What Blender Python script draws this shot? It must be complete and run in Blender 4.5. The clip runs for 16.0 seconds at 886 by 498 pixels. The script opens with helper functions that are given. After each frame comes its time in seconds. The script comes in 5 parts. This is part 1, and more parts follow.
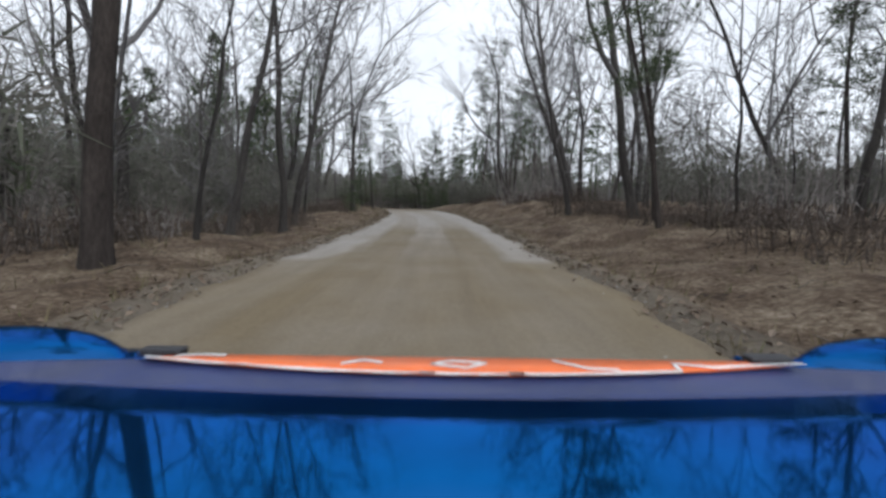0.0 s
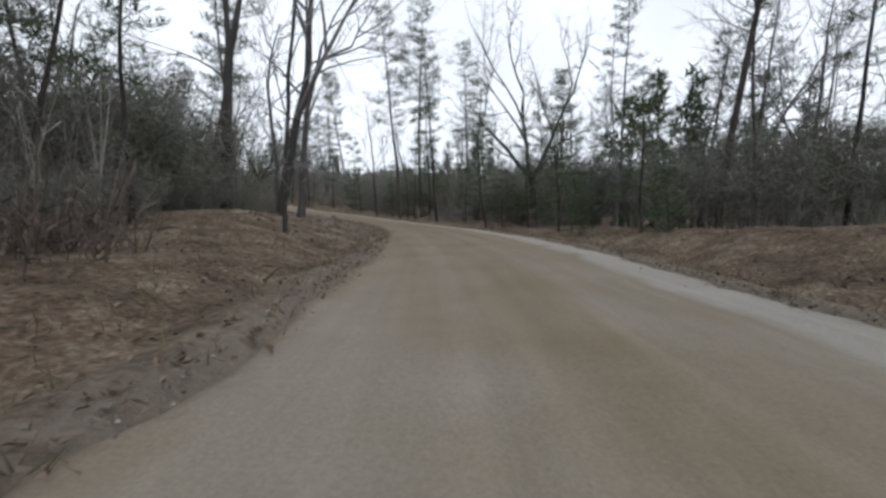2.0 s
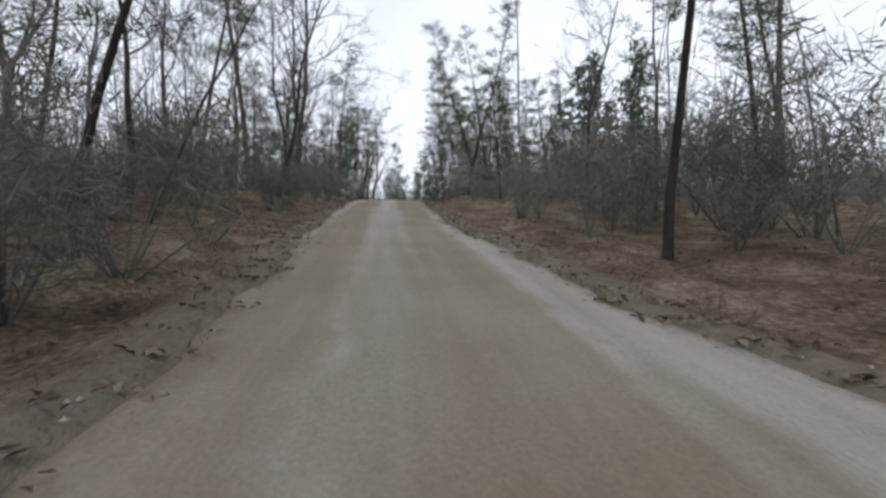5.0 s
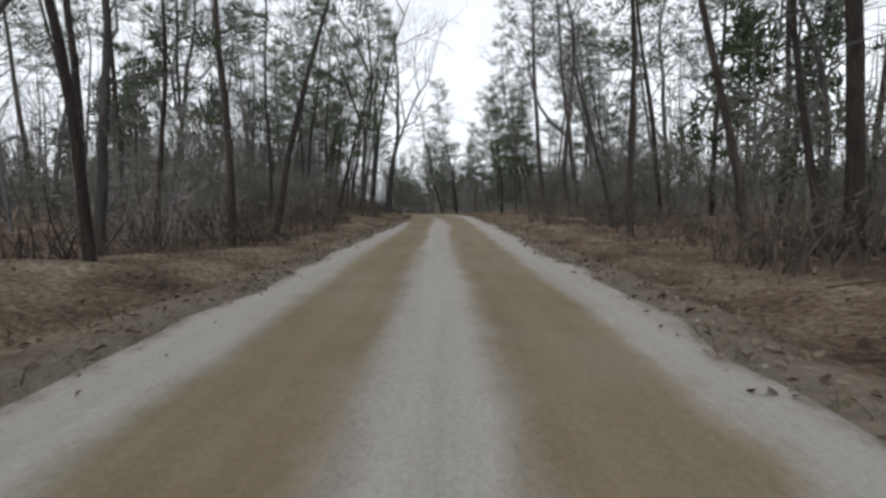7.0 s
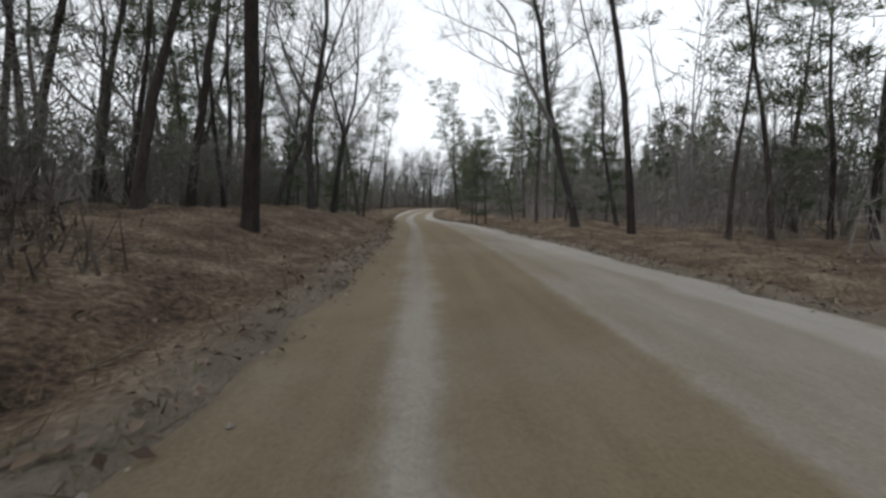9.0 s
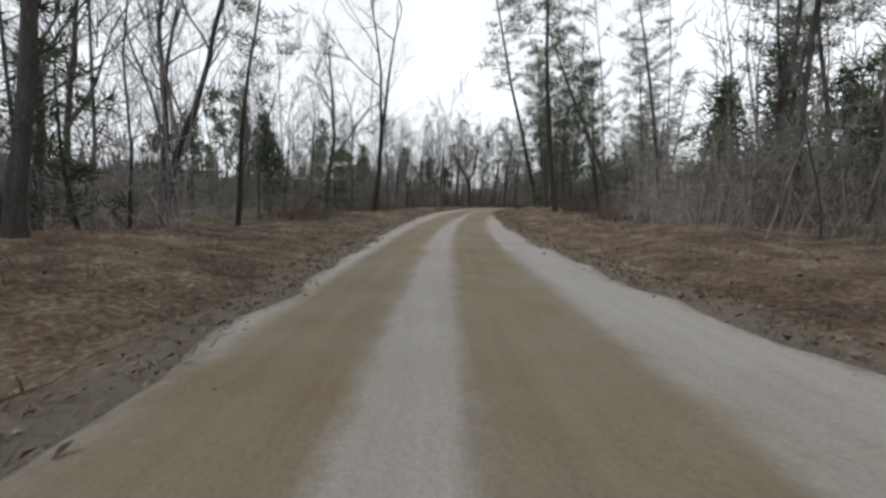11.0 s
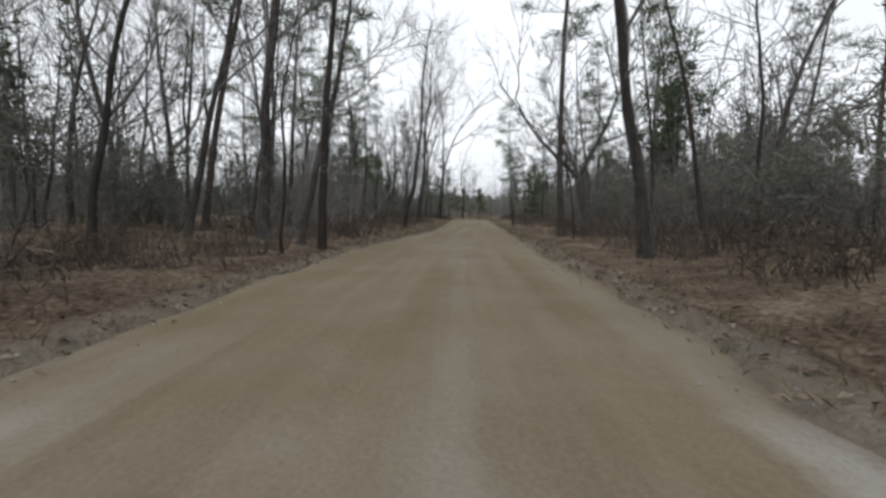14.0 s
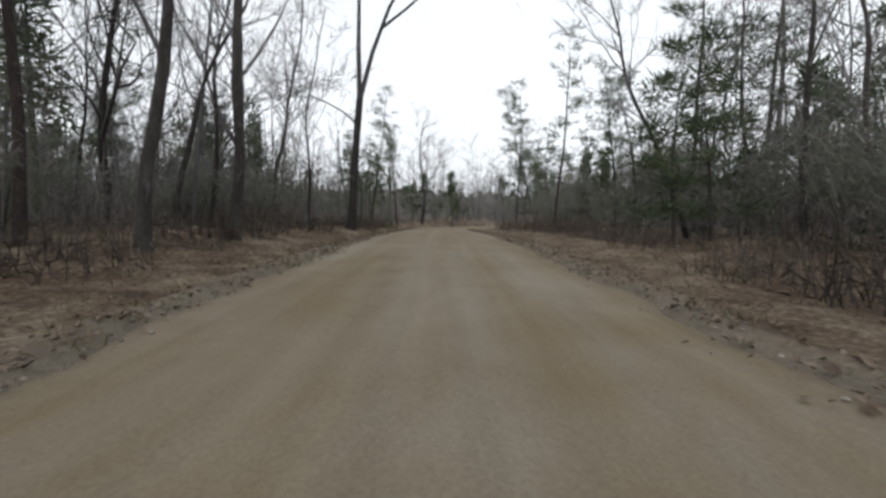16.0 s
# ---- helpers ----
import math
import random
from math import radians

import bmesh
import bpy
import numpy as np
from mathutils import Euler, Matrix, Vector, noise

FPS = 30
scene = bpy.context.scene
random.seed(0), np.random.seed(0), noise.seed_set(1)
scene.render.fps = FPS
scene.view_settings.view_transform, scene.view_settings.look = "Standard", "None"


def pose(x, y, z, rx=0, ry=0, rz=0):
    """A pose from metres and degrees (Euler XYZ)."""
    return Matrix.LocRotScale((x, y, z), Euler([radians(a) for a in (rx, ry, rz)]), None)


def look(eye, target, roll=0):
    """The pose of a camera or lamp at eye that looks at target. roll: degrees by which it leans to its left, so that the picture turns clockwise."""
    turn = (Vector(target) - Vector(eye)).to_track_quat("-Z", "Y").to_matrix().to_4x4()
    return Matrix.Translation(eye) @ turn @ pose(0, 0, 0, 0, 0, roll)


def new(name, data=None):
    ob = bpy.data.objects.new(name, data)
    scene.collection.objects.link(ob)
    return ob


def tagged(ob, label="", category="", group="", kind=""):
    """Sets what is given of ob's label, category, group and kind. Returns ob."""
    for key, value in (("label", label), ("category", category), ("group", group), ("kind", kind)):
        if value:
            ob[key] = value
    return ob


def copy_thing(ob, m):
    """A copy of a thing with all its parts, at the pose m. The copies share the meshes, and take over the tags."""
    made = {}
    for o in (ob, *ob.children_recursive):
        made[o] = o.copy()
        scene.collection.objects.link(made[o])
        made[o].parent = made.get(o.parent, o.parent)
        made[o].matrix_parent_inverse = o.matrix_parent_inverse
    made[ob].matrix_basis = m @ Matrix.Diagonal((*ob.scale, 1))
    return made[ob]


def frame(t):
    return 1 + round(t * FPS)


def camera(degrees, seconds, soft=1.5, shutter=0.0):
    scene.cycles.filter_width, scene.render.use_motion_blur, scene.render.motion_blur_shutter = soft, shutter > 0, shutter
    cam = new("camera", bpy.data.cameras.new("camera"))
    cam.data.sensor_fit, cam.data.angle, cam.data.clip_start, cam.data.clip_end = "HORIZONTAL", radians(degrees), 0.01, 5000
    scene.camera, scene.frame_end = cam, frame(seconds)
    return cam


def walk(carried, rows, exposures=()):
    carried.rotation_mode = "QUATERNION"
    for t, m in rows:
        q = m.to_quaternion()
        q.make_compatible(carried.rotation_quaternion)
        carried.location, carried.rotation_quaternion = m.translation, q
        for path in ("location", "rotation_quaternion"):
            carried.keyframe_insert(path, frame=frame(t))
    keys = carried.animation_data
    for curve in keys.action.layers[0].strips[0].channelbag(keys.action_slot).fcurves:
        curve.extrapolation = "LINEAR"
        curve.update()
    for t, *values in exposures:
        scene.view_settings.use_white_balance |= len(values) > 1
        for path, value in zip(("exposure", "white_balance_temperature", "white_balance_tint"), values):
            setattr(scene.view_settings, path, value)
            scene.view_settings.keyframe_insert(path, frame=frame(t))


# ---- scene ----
# ---------------------------------------------------------------- camera
cam = camera(85.4, 16.0, soft=2.8, shutter=0.02)
PATH = [
    (0.0, pose(0.00, 0.00, 1.40, 84.06, 0, -0.00) @ pose(0, 0, 0, 0, 0, 0.75)),
    (0.5, pose(-0.26, 13.40, 1.31, 84.15, 0, 1.20) @ pose(0, 0, 0, 0, 0, 0.55)),
    (1.0, pose(-0.73, 26.80, 1.26, 84.42, 0, 2.23) @ pose(0, 0, 0, 0, 0, -0.44)),
    (1.5, pose(-2.09, 40.11, 1.25, 84.46, 0, 8.57) @ pose(0, 0, 0, 0, 0, 0.52)),
    (2.0, pose(-4.50, 53.26, 1.25, 84.49, 0, 10.93) @ pose(0, 0, 0, 0, 0, 0.47)),
    (2.5, pose(-7.53, 66.24, 1.11, 83.31, 0, 14.71) @ pose(0, 0, 0, 0, 0, 1.56)),
    (3.0, pose(-11.66, 78.87, 0.83, 83.19, 0, 20.76) @ pose(0, 0, 0, 0, 0, 1.42)),
    (3.5, pose(-17.25, 90.92, 0.58, 83.58, 0, 28.04) @ pose(0, 0, 0, 0, 0, 1.20)),
    (4.0, pose(-24.20, 102.22, 0.55, 85.20, 0, 34.09) @ pose(0, 0, 0, 0, 0, 1.13)),
    (4.5, pose(-32.37, 112.65, 0.75, 85.59, 0, 41.18) @ pose(0, 0, 0, 0, 0, 0.29)),
    (5.0, pose(-42.15, 121.50, 1.32, 88.20, 0, 49.30) @ pose(0, 0, 0, 0, 0, 0.25)),
    (5.5, pose(-53.10, 128.97, 2.65, 90.00, 0, 54.20) @ pose(0, 0, 0, 0, 0, 0.05)),
    (6.0, pose(-63.95, 136.50, 4.20, 90.00, 0, 55.60) @ pose(0, 0, 0, 0, 0, -0.11)),
    (6.5, pose(-74.60, 144.40, 5.30, 88.00, 0, 55.72) @ pose(0, 0, 0, 0, 0, -0.33)),
    (7.0, pose(-85.12, 152.58, 5.72, 85.30, 0, 55.03) @ pose(0, 0, 0, 0, 0, -0.43)),
    (7.5, pose(-96.00, 160.19, 5.92, 85.58, 0, 54.16) @ pose(0, 0, 0, 0, 0, 0.54)),
    (8.0, pose(-106.88, 167.79, 6.14, 85.47, 0, 55.40) @ pose(0, 0, 0, 0, 0, 0.12)),
    (8.5, pose(-118.12, 174.82, 6.30, 85.08, 0, 59.85) @ pose(0, 0, 0, 0, 0, 0.27)),
    (9.0, pose(-129.90, 180.89, 6.33, 84.34, 0, 64.53) @ pose(0, 0, 0, 0, 0, 0.83)),
    (9.5, pose(-142.08, 186.08, 6.28, 84.30, 0, 67.95) @ pose(0, 0, 0, 0, 0, 0.27)),
    (10.0, pose(-154.43, 190.87, 6.18, 84.40, 0, 68.44) @ pose(0, 0, 0, 0, 0, 0.02)),
    (10.5, pose(-166.81, 195.62, 5.87, 84.10, 0, 68.41) @ pose(0, 0, 0, 0, 0, 0.12)),
    (11.0, pose(-179.16, 200.44, 5.50, 84.30, 0, 67.83) @ pose(0, 0, 0, 0, 0, 0.24)),
    (11.5, pose(-191.43, 205.50, 5.34, 85.20, 0, 66.17) @ pose(0, 0, 0, 0, 0, 0.44)),
    (12.0, pose(-203.47, 211.06, 5.41, 85.65, 0, 63.05) @ pose(0, 0, 0, 0, 0, 0.82)),
    (12.5, pose(-215.13, 217.41, 5.59, 85.15, 0, 58.70) @ pose(0, 0, 0, 0, 0, 0.07)),
    (13.0, pose(-226.28, 224.59, 5.69, 84.98, 0, 54.75) @ pose(0, 0, 0, 0, 0, -0.03)),
    (13.5, pose(-236.87, 232.57, 5.73, 84.86, 0, 50.26) @ pose(0, 0, 0, 0, 0, -0.18)),
    (14.0, pose(-246.87, 241.27, 5.63, 84.54, 0, 46.86) @ pose(0, 0, 0, 0, 0, 0.21)),
    (14.5, pose(-256.36, 250.49, 5.38, 84.34, 0, 43.84) @ pose(0, 0, 0, 0, 0, 0.52)),
    (15.0, pose(-265.37, 260.18, 5.06, 84.18, 0, 41.31) @ pose(0, 0, 0, 0, 0, 0.59)),
    (15.5, pose(-274.27, 269.96, 4.73, 84.40, 0, 42.48) @ pose(0, 0, 0, 0, 0, 0.77)),
    (16.0, pose(-283.31, 279.60, 4.47, 84.86, 0, 42.78) @ pose(0, 0, 0, 0, 0, 0.51)),
]
walk(cam, PATH, [(0.0, 0.05, 6200, 9), (5.0, 0.05, 6200, 9), (8.0, 0.05, 6500, 8), (16.0, 0.05, 6500, 8)])

# ---------------------------------------------------------------- sky and sun
SUN_EL, SUN_AZ = radians(38), radians(150)
world = bpy.data.worlds.new("overcast_sky")
scene.world = world
world.use_nodes = True
wn, wl = world.node_tree.nodes, world.node_tree.links
sky = wn.new("ShaderNodeTexSky")
sky.sky_type = "NISHITA"
sky.sun_disc = False
sky.sun_elevation, sky.sun_rotation = SUN_EL, SUN_AZ
sky.dust_density, sky.air_density = 4.0, 1.0
hsv = wn.new("ShaderNodeHueSaturation")
hsv.inputs["Saturation"].default_value = 0.12
cloud = wn.new("ShaderNodeMix")
cloud.data_type = "RGBA"
cloud.inputs["Factor"].default_value = 0.55
cloud.inputs["B"].default_value = (8.95, 9.3, 9.95, 1)
wl.new(sky.outputs["Color"], hsv.inputs["Color"])
wl.new(hsv.outputs["Color"], cloud.inputs["A"])
wc, puffs, thin = wn.new("ShaderNodeTexCoord"), wn.new("ShaderNodeTexNoise"), wn.new("ShaderNodeMapRange")
puffs.inputs["Scale"].default_value, puffs.inputs["Detail"].default_value = 3.2, 5
thin.inputs["From Min"].default_value, thin.inputs["From Max"].default_value = 0.3, 0.7
thin.inputs["To Min"].default_value, thin.inputs["To Max"].default_value = 0.9, 1.09
soft_cloud = wn.new("ShaderNodeVectorMath")
soft_cloud.operation = "SCALE"
wl.new(wc.outputs["Generated"], puffs.inputs["Vector"])
wl.new(puffs.outputs["Fac"], thin.inputs["Value"])
wl.new(cloud.outputs["Result"], soft_cloud.inputs[0])
wl.new(thin.outputs["Result"], soft_cloud.inputs["Scale"])
wl.new(soft_cloud.outputs["Vector"], wn["Background"].inputs["Color"])
wn["Background"].inputs["Strength"].default_value = 0.15

sun_data = bpy.data.lights.new("sun", "SUN")
sun_data.energy, sun_data.angle, sun_data.color = 0.8, radians(25), (1.0, 0.97, 0.93)
sun = new("sun", sun_data)
sun.matrix_world = look((0, 0, 50), (-30 * math.sin(SUN_AZ), -30 * math.cos(SUN_AZ), 50 - 30 * math.tan(SUN_EL)))


# ---------------------------------------------------------------- materials
def ramp(nodes, stops):
    node = nodes.new("ShaderNodeValToRGB")
    el = node.color_ramp.elements
    while len(el) < len(stops):
        el.new(0.5)
    for e, (at, c) in zip(el, stops):
        e.position, e.color = at, (*c, 1)
    return node


def surface(name, stops, scale, rough=0.9, bump=0.3, fine=6.0, stretch=(1, 1, 1), jitter=0.0, distance=0.02):
    """Noise-coloured surface at two scales with a fine relief; jitter varies the brightness from object to object."""
    m = bpy.data.materials.new(name)
    m.use_nodes = True
    n, l = m.node_tree.nodes, m.node_tree.links
    bsdf = n["Principled BSDF"]
    bsdf.inputs["Roughness"].default_value = rough
    bsdf.inputs["Specular IOR Level"].default_value = 0.2
    tc, mp = n.new("ShaderNodeTexCoord"), n.new("ShaderNodeMapping")
    mp.inputs["Scale"].default_value = stretch
    l.new(tc.outputs["Object"], mp.inputs["Vector"])
    big, small = n.new("ShaderNodeTexNoise"), n.new("ShaderNodeTexNoise")
    for t, s in ((big, scale), (small, scale * fine)):
        t.inputs["Scale"].default_value, t.inputs["Detail"].default_value = s, 5
        t.inputs["Roughness"].default_value = 0.65
        l.new(mp.outputs["Vector"], t.inputs["Vector"])
    mix = n.new("ShaderNodeMath")
    mix.operation = "MULTIPLY_ADD"
    mix.inputs[1].default_value = 0.5
    half = n.new("ShaderNodeMath")
    half.operation = "MULTIPLY"
    half.inputs[1].default_value = 0.5
    l.new(small.outputs["Fac"], half.inputs[0])
    l.new(big.outputs["Fac"], mix.inputs[0])
    l.new(half.outputs[0], mix.inputs[2])
    cr = ramp(n, stops)
    l.new(mix.outputs[0], cr.inputs["Fac"])
    out = cr.outputs["Color"]
    if jitter:
        info, bc = n.new("ShaderNodeObjectInfo"), n.new("ShaderNodeHueSaturation")
        rng = n.new("ShaderNodeMapRange")
        rng.inputs["To Min"].default_value, rng.inputs["To Max"].default_value = 1 - jitter, 1 + jitter
        l.new(info.outputs["Random"], rng.inputs["Value"])
        l.new(rng.outputs["Result"], bc.inputs["Value"])
        l.new(out, bc.inputs["Color"])
        out = bc.outputs["Color"]
    l.new(out, bsdf.inputs["Base Color"])
    if bump:
        b = n.new("ShaderNodeBump")
        b.inputs["Strength"].default_value, b.inputs["Distance"].default_value = bump, distance
        l.new(small.outputs["Fac"], b.inputs["Height"])
        l.new(b.outputs["Normal"], bsdf.inputs["Normal"])
    return m


def plain(name, colour, rough=0.5, metal=0.0, coat=0.0):
    m = bpy.data.materials.new(name)
    m.use_nodes = True
    b = m.node_tree.nodes["Principled BSDF"]
    b.inputs["Base Color"].default_value = (*colour, 1)
    b.inputs["Roughness"].default_value, b.inputs["Metallic"].default_value = rough, metal
    b.inputs["Coat Weight"].default_value, b.inputs["Coat Roughness"].default_value = coat, 0.02
    return m


def islands(name, stops, rough=0.8, through_light=0.0):
    """Small loose pieces (leaves, needles): every piece takes its own tone."""
    m = bpy.data.materials.new(name)
    m.use_nodes = True
    n, l = m.node_tree.nodes, m.node_tree.links
    b = n["Principled BSDF"]
    b.inputs["Roughness"].default_value = rough
    b.inputs["Specular IOR Level"].default_value = 0.15
    g = n.new("ShaderNodeNewGeometry")
    cr = ramp(n, stops)
    l.new(g.outputs["Random Per Island"], cr.inputs["Fac"])
    l.new(cr.outputs["Color"], b.inputs["Base Color"])
    if through_light:
        tr, mx = n.new("ShaderNodeBsdfTranslucent"), n.new("ShaderNodeMixShader")
        l.new(cr.outputs["Color"], tr.inputs["Color"])
        mx.inputs["Fac"].default_value = through_light
        l.new(b.outputs["BSDF"], mx.inputs[1])
        l.new(tr.outputs["BSDF"], mx.inputs[2])
        l.new(mx.outputs["Shader"], n["Material Output"].inputs["Surface"])
    return m


def road_surface():
    """Gravel: pale stone with tan wheel tracks, tanner or paler from stretch to stretch. The uv map holds metres across and along."""
    m = bpy.data.materials.new("gravel_road")
    m.use_nodes = True
    n, l = m.node_tree.nodes, m.node_tree.links
    b = n["Principled BSDF"]
    b.inputs["Roughness"].default_value = 0.95
    b.inputs["Specular IOR Level"].default_value = 0.1
    uv = n.new("ShaderNodeUVMap")
    tc = n.new("ShaderNodeTexCoord")
    sep = n.new("ShaderNodeSeparateXYZ")
    l.new(uv.outputs["UV"], sep.inputs[0])

    def noise_at(vec, scale, detail=4, rough=0.6):
        t = n.new("ShaderNodeTexNoise")
        t.inputs["Scale"].default_value, t.inputs["Detail"].default_value, t.inputs["Roughness"].default_value = scale, detail, rough
        l.new(vec, t.inputs["Vector"])
        return t.outputs["Fac"]

    def math_node(op, a, c, d=None):
        k = n.new("ShaderNodeMath")
        k.operation = op
        for i, v in enumerate((a, c, d)):
            if v is None:
                continue
            if isinstance(v, (int, float)):
                k.inputs[i].default_value = v
            else:
                l.new(v, k.inputs[i])
        return k.outputs[0]

    stretch = n.new("ShaderNodeMapping")
    stretch.inputs["Scale"].default_value = (1.0, 0.05, 1)
    l.new(uv.outputs["UV"], stretch.inputs["Vector"])
    wander = noise_at(stretch.outputs["Vector"], 1.3, 3)
    ragged = noise_at(tc.outputs["Object"], 1.8, 6, 0.7)
    across = math_node("ADD", sep.outputs["X"], math_node("ADD", math_node("MULTIPLY_ADD", wander, 0.6, -0.3), math_node("MULTIPLY_ADD", ragged, 0.5, -0.25)))
    # two wheel ruts, 1.1 m to either side of the middle
    track = math_node("ABSOLUTE", math_node("SUBTRACT", math_node("ABSOLUTE", math_node("ADD", across, 0.15), 0), 1.1), 0)
    broad = n.new("ShaderNodeAttribute")
    broad.attribute_name = "broad"
    track = math_node("SUBTRACT", track, broad.outputs["Fac"])
    rut = n.new("ShaderNodeMapRange")
    rut.interpolation_type = "SMOOTHSTEP"
    rut.inputs["From Min"].default_value, rut.inputs["From Max"].default_value = 0.9, 0.4
    l.new(track, rut.inputs["Value"])
    worn = n.new("ShaderNodeAttribute")
    worn.attribute_name = "worn"
    tan = n.new("ShaderNodeAttribute")
    tan.attribute_name = "tan"
    cover = math_node("MAXIMUM", math_node("MULTIPLY", rut.outputs["Result"], worn.outputs["Fac"]), tan.outputs["Fac"])
    patch = noise_at(tc.outputs["Object"], 0.5, 5)
    cover = math_node("ADD", cover, math_node("MULTIPLY_ADD", patch, 0.7, -0.37))
    cl = n.new("ShaderNodeClamp")
    l.new(cover, cl.inputs["Value"])
    fine = math_node("MULTIPLY_ADD", noise_at(tc.outputs["Object"], 30, 8, 0.85), 0.75, math_node("MULTIPLY", noise_at(stretch.outputs["Vector"], 3.0, 5, 0.6), 0.25))
    stone = ramp(n, [(0.3, (0.175, 0.162, 0.146)), (0.7, (0.4, 0.375, 0.345))])
    earth = ramp(n, [(0.3, (0.104, 0.083, 0.054)), (0.7, (0.216, 0.174, 0.114))])
    l.new(fine, stone.inputs["Fac"])
    l.new(fine, earth.inputs["Fac"])
    mx = n.new("ShaderNodeMix")
    mx.data_type = "RGBA"
    l.new(cl.outputs["Result"], mx.inputs["Factor"])
    l.new(stone.outputs["Color"], mx.inputs["A"])
    l.new(earth.outputs["Color"], mx.inputs["B"])
    dark = n.new("ShaderNodeAttribute")
    dark.attribute_name = "damp"
    mx2 = n.new("ShaderNodeMix")
    mx2.data_type = "RGBA"
    l.new(dark.outputs["Fac"], mx2.inputs["Factor"])
    l.new(mx.outputs["Result"], mx2.inputs["A"])
    clay = ramp(n, [(0.25, (0.09, 0.066, 0.045)), (0.75, (0.21, 0.165, 0.115))])
    l.new(fine, clay.inputs["Fac"])
    l.new(clay.outputs["Color"], mx2.inputs["B"])
    rim = n.new("ShaderNodeAttribute")
    rim.attribute_name = "rim"
    strewn = n.new("ShaderNodeMapRange")
    strewn.inputs["From Min"].default_value, strewn.inputs["From Max"].default_value = 0.5, 0.95
    l.new(math_node("ADD", rim.outputs["Fac"], math_node("MULTIPLY_ADD", noise_at(tc.outputs["Object"], 4, 8, 0.75), 1.3, -0.65)), strewn.inputs["Value"])
    mx3 = n.new("ShaderNodeMix")
    mx3.data_type = "RGBA"
    litter = ramp(n, [(0.3, (0.075, 0.058, 0.042)), (0.7, (0.21, 0.172, 0.13))])
    l.new(fine, litter.inputs["Fac"])
    l.new(strewn.outputs["Result"], mx3.inputs["Factor"])
    l.new(mx2.outputs["Result"], mx3.inputs["A"])
    l.new(litter.outputs["Color"], mx3.inputs["B"])
    l.new(mx3.outputs["Result"], b.inputs["Base Color"])
    bp = n.new("ShaderNodeBump")
    bp.inputs["Strength"].default_value, bp.inputs["Distance"].default_value = 0.35, 0.03
    l.new(noise_at(tc.outputs["Object"], 14, 9, 0.85), bp.inputs["Height"])
    l.new(bp.outputs["Normal"], b.inputs["Normal"])
    return m


M_ROAD = road_surface()
M_LITTER = surface("leaf_litter", [(0.36, (0.026, 0.019, 0.014)), (0.44, (0.075, 0.052, 0.036)), (0.5, (0.125, 0.09, 0.062)), (0.56, (0.175, 0.136, 0.097)), (0.64, (0.3, 0.245, 0.185))], 0.8, 1.0, 1.0, 13, distance=0.12)


def dusted(m):
    """Gravel thrown over the litter beside the road."""
    n, l = m.node_tree.nodes, m.node_tree.links
    bsdf = n["Principled BSDF"]
    old = bsdf.inputs["Base Color"].links[0].from_socket
    at, tc, no, add, mr, mx = (n.new("ShaderNode" + k) for k in ("Attribute", "TexCoord", "TexNoise", "Math", "MapRange", "Mix"))
    at.attribute_name = "dust"
    no.inputs["Scale"].default_value, no.inputs["Detail"].default_value, no.inputs["Roughness"].default_value = 3.5, 9, 0.75
    l.new(tc.outputs["Object"], no.inputs["Vector"])
    add.operation = "ADD"
    l.new(at.outputs["Fac"], add.inputs[0])
    l.new(no.outputs["Fac"], add.inputs[1])
    mr.inputs["From Min"].default_value, mr.inputs["From Max"].default_value, mr.inputs["To Max"].default_value = 0.9, 1.45, 0.75
    l.new(add.outputs[0], mr.inputs["Value"])
    mx.data_type = "RGBA"
    l.new(mr.outputs["Result"], mx.inputs["Factor"])
    l.new(old, mx.inputs["A"])
    mx.inputs["B"].default_value = (0.185, 0.162, 0.13, 1)
    # bare churned mud round the pond
    mud, sum2, mr2, mx2, cr = (n.new("ShaderNode" + k) for k in ("Attribute", "Math", "MapRange", "Mix", "ValToRGB"))
    mud.attribute_name = "mud"
    sum2.operation = "ADD"
    l.new(mud.outputs["Fac"], sum2.inputs[0])
    l.new(no.outputs["Fac"], sum2.inputs[1])
    mr2.inputs["From Min"].default_value, mr2.inputs["From Max"].default_value, mr2.inputs["To Max"].default_value = 0.85, 1.25, 0.9
    l.new(sum2.outputs[0], mr2.inputs["Value"])
    for e, (p, c) in zip(cr.color_ramp.elements, ((0.38, (0.05, 0.038, 0.03)), (0.62, (0.235, 0.19, 0.152)))):
        e.position, e.color = p, c + (1,)
    l.new(no.outputs["Fac"], cr.inputs["Fac"])
    mx2.data_type = "RGBA"
    l.new(mr2.outputs["Result"], mx2.inputs["Factor"])
    l.new(mx.outputs["Result"], mx2.inputs["A"])
    l.new(cr.outputs["Color"], mx2.inputs["B"])
    l.new(mx2.outputs["Result"], bsdf.inputs["Base Color"])


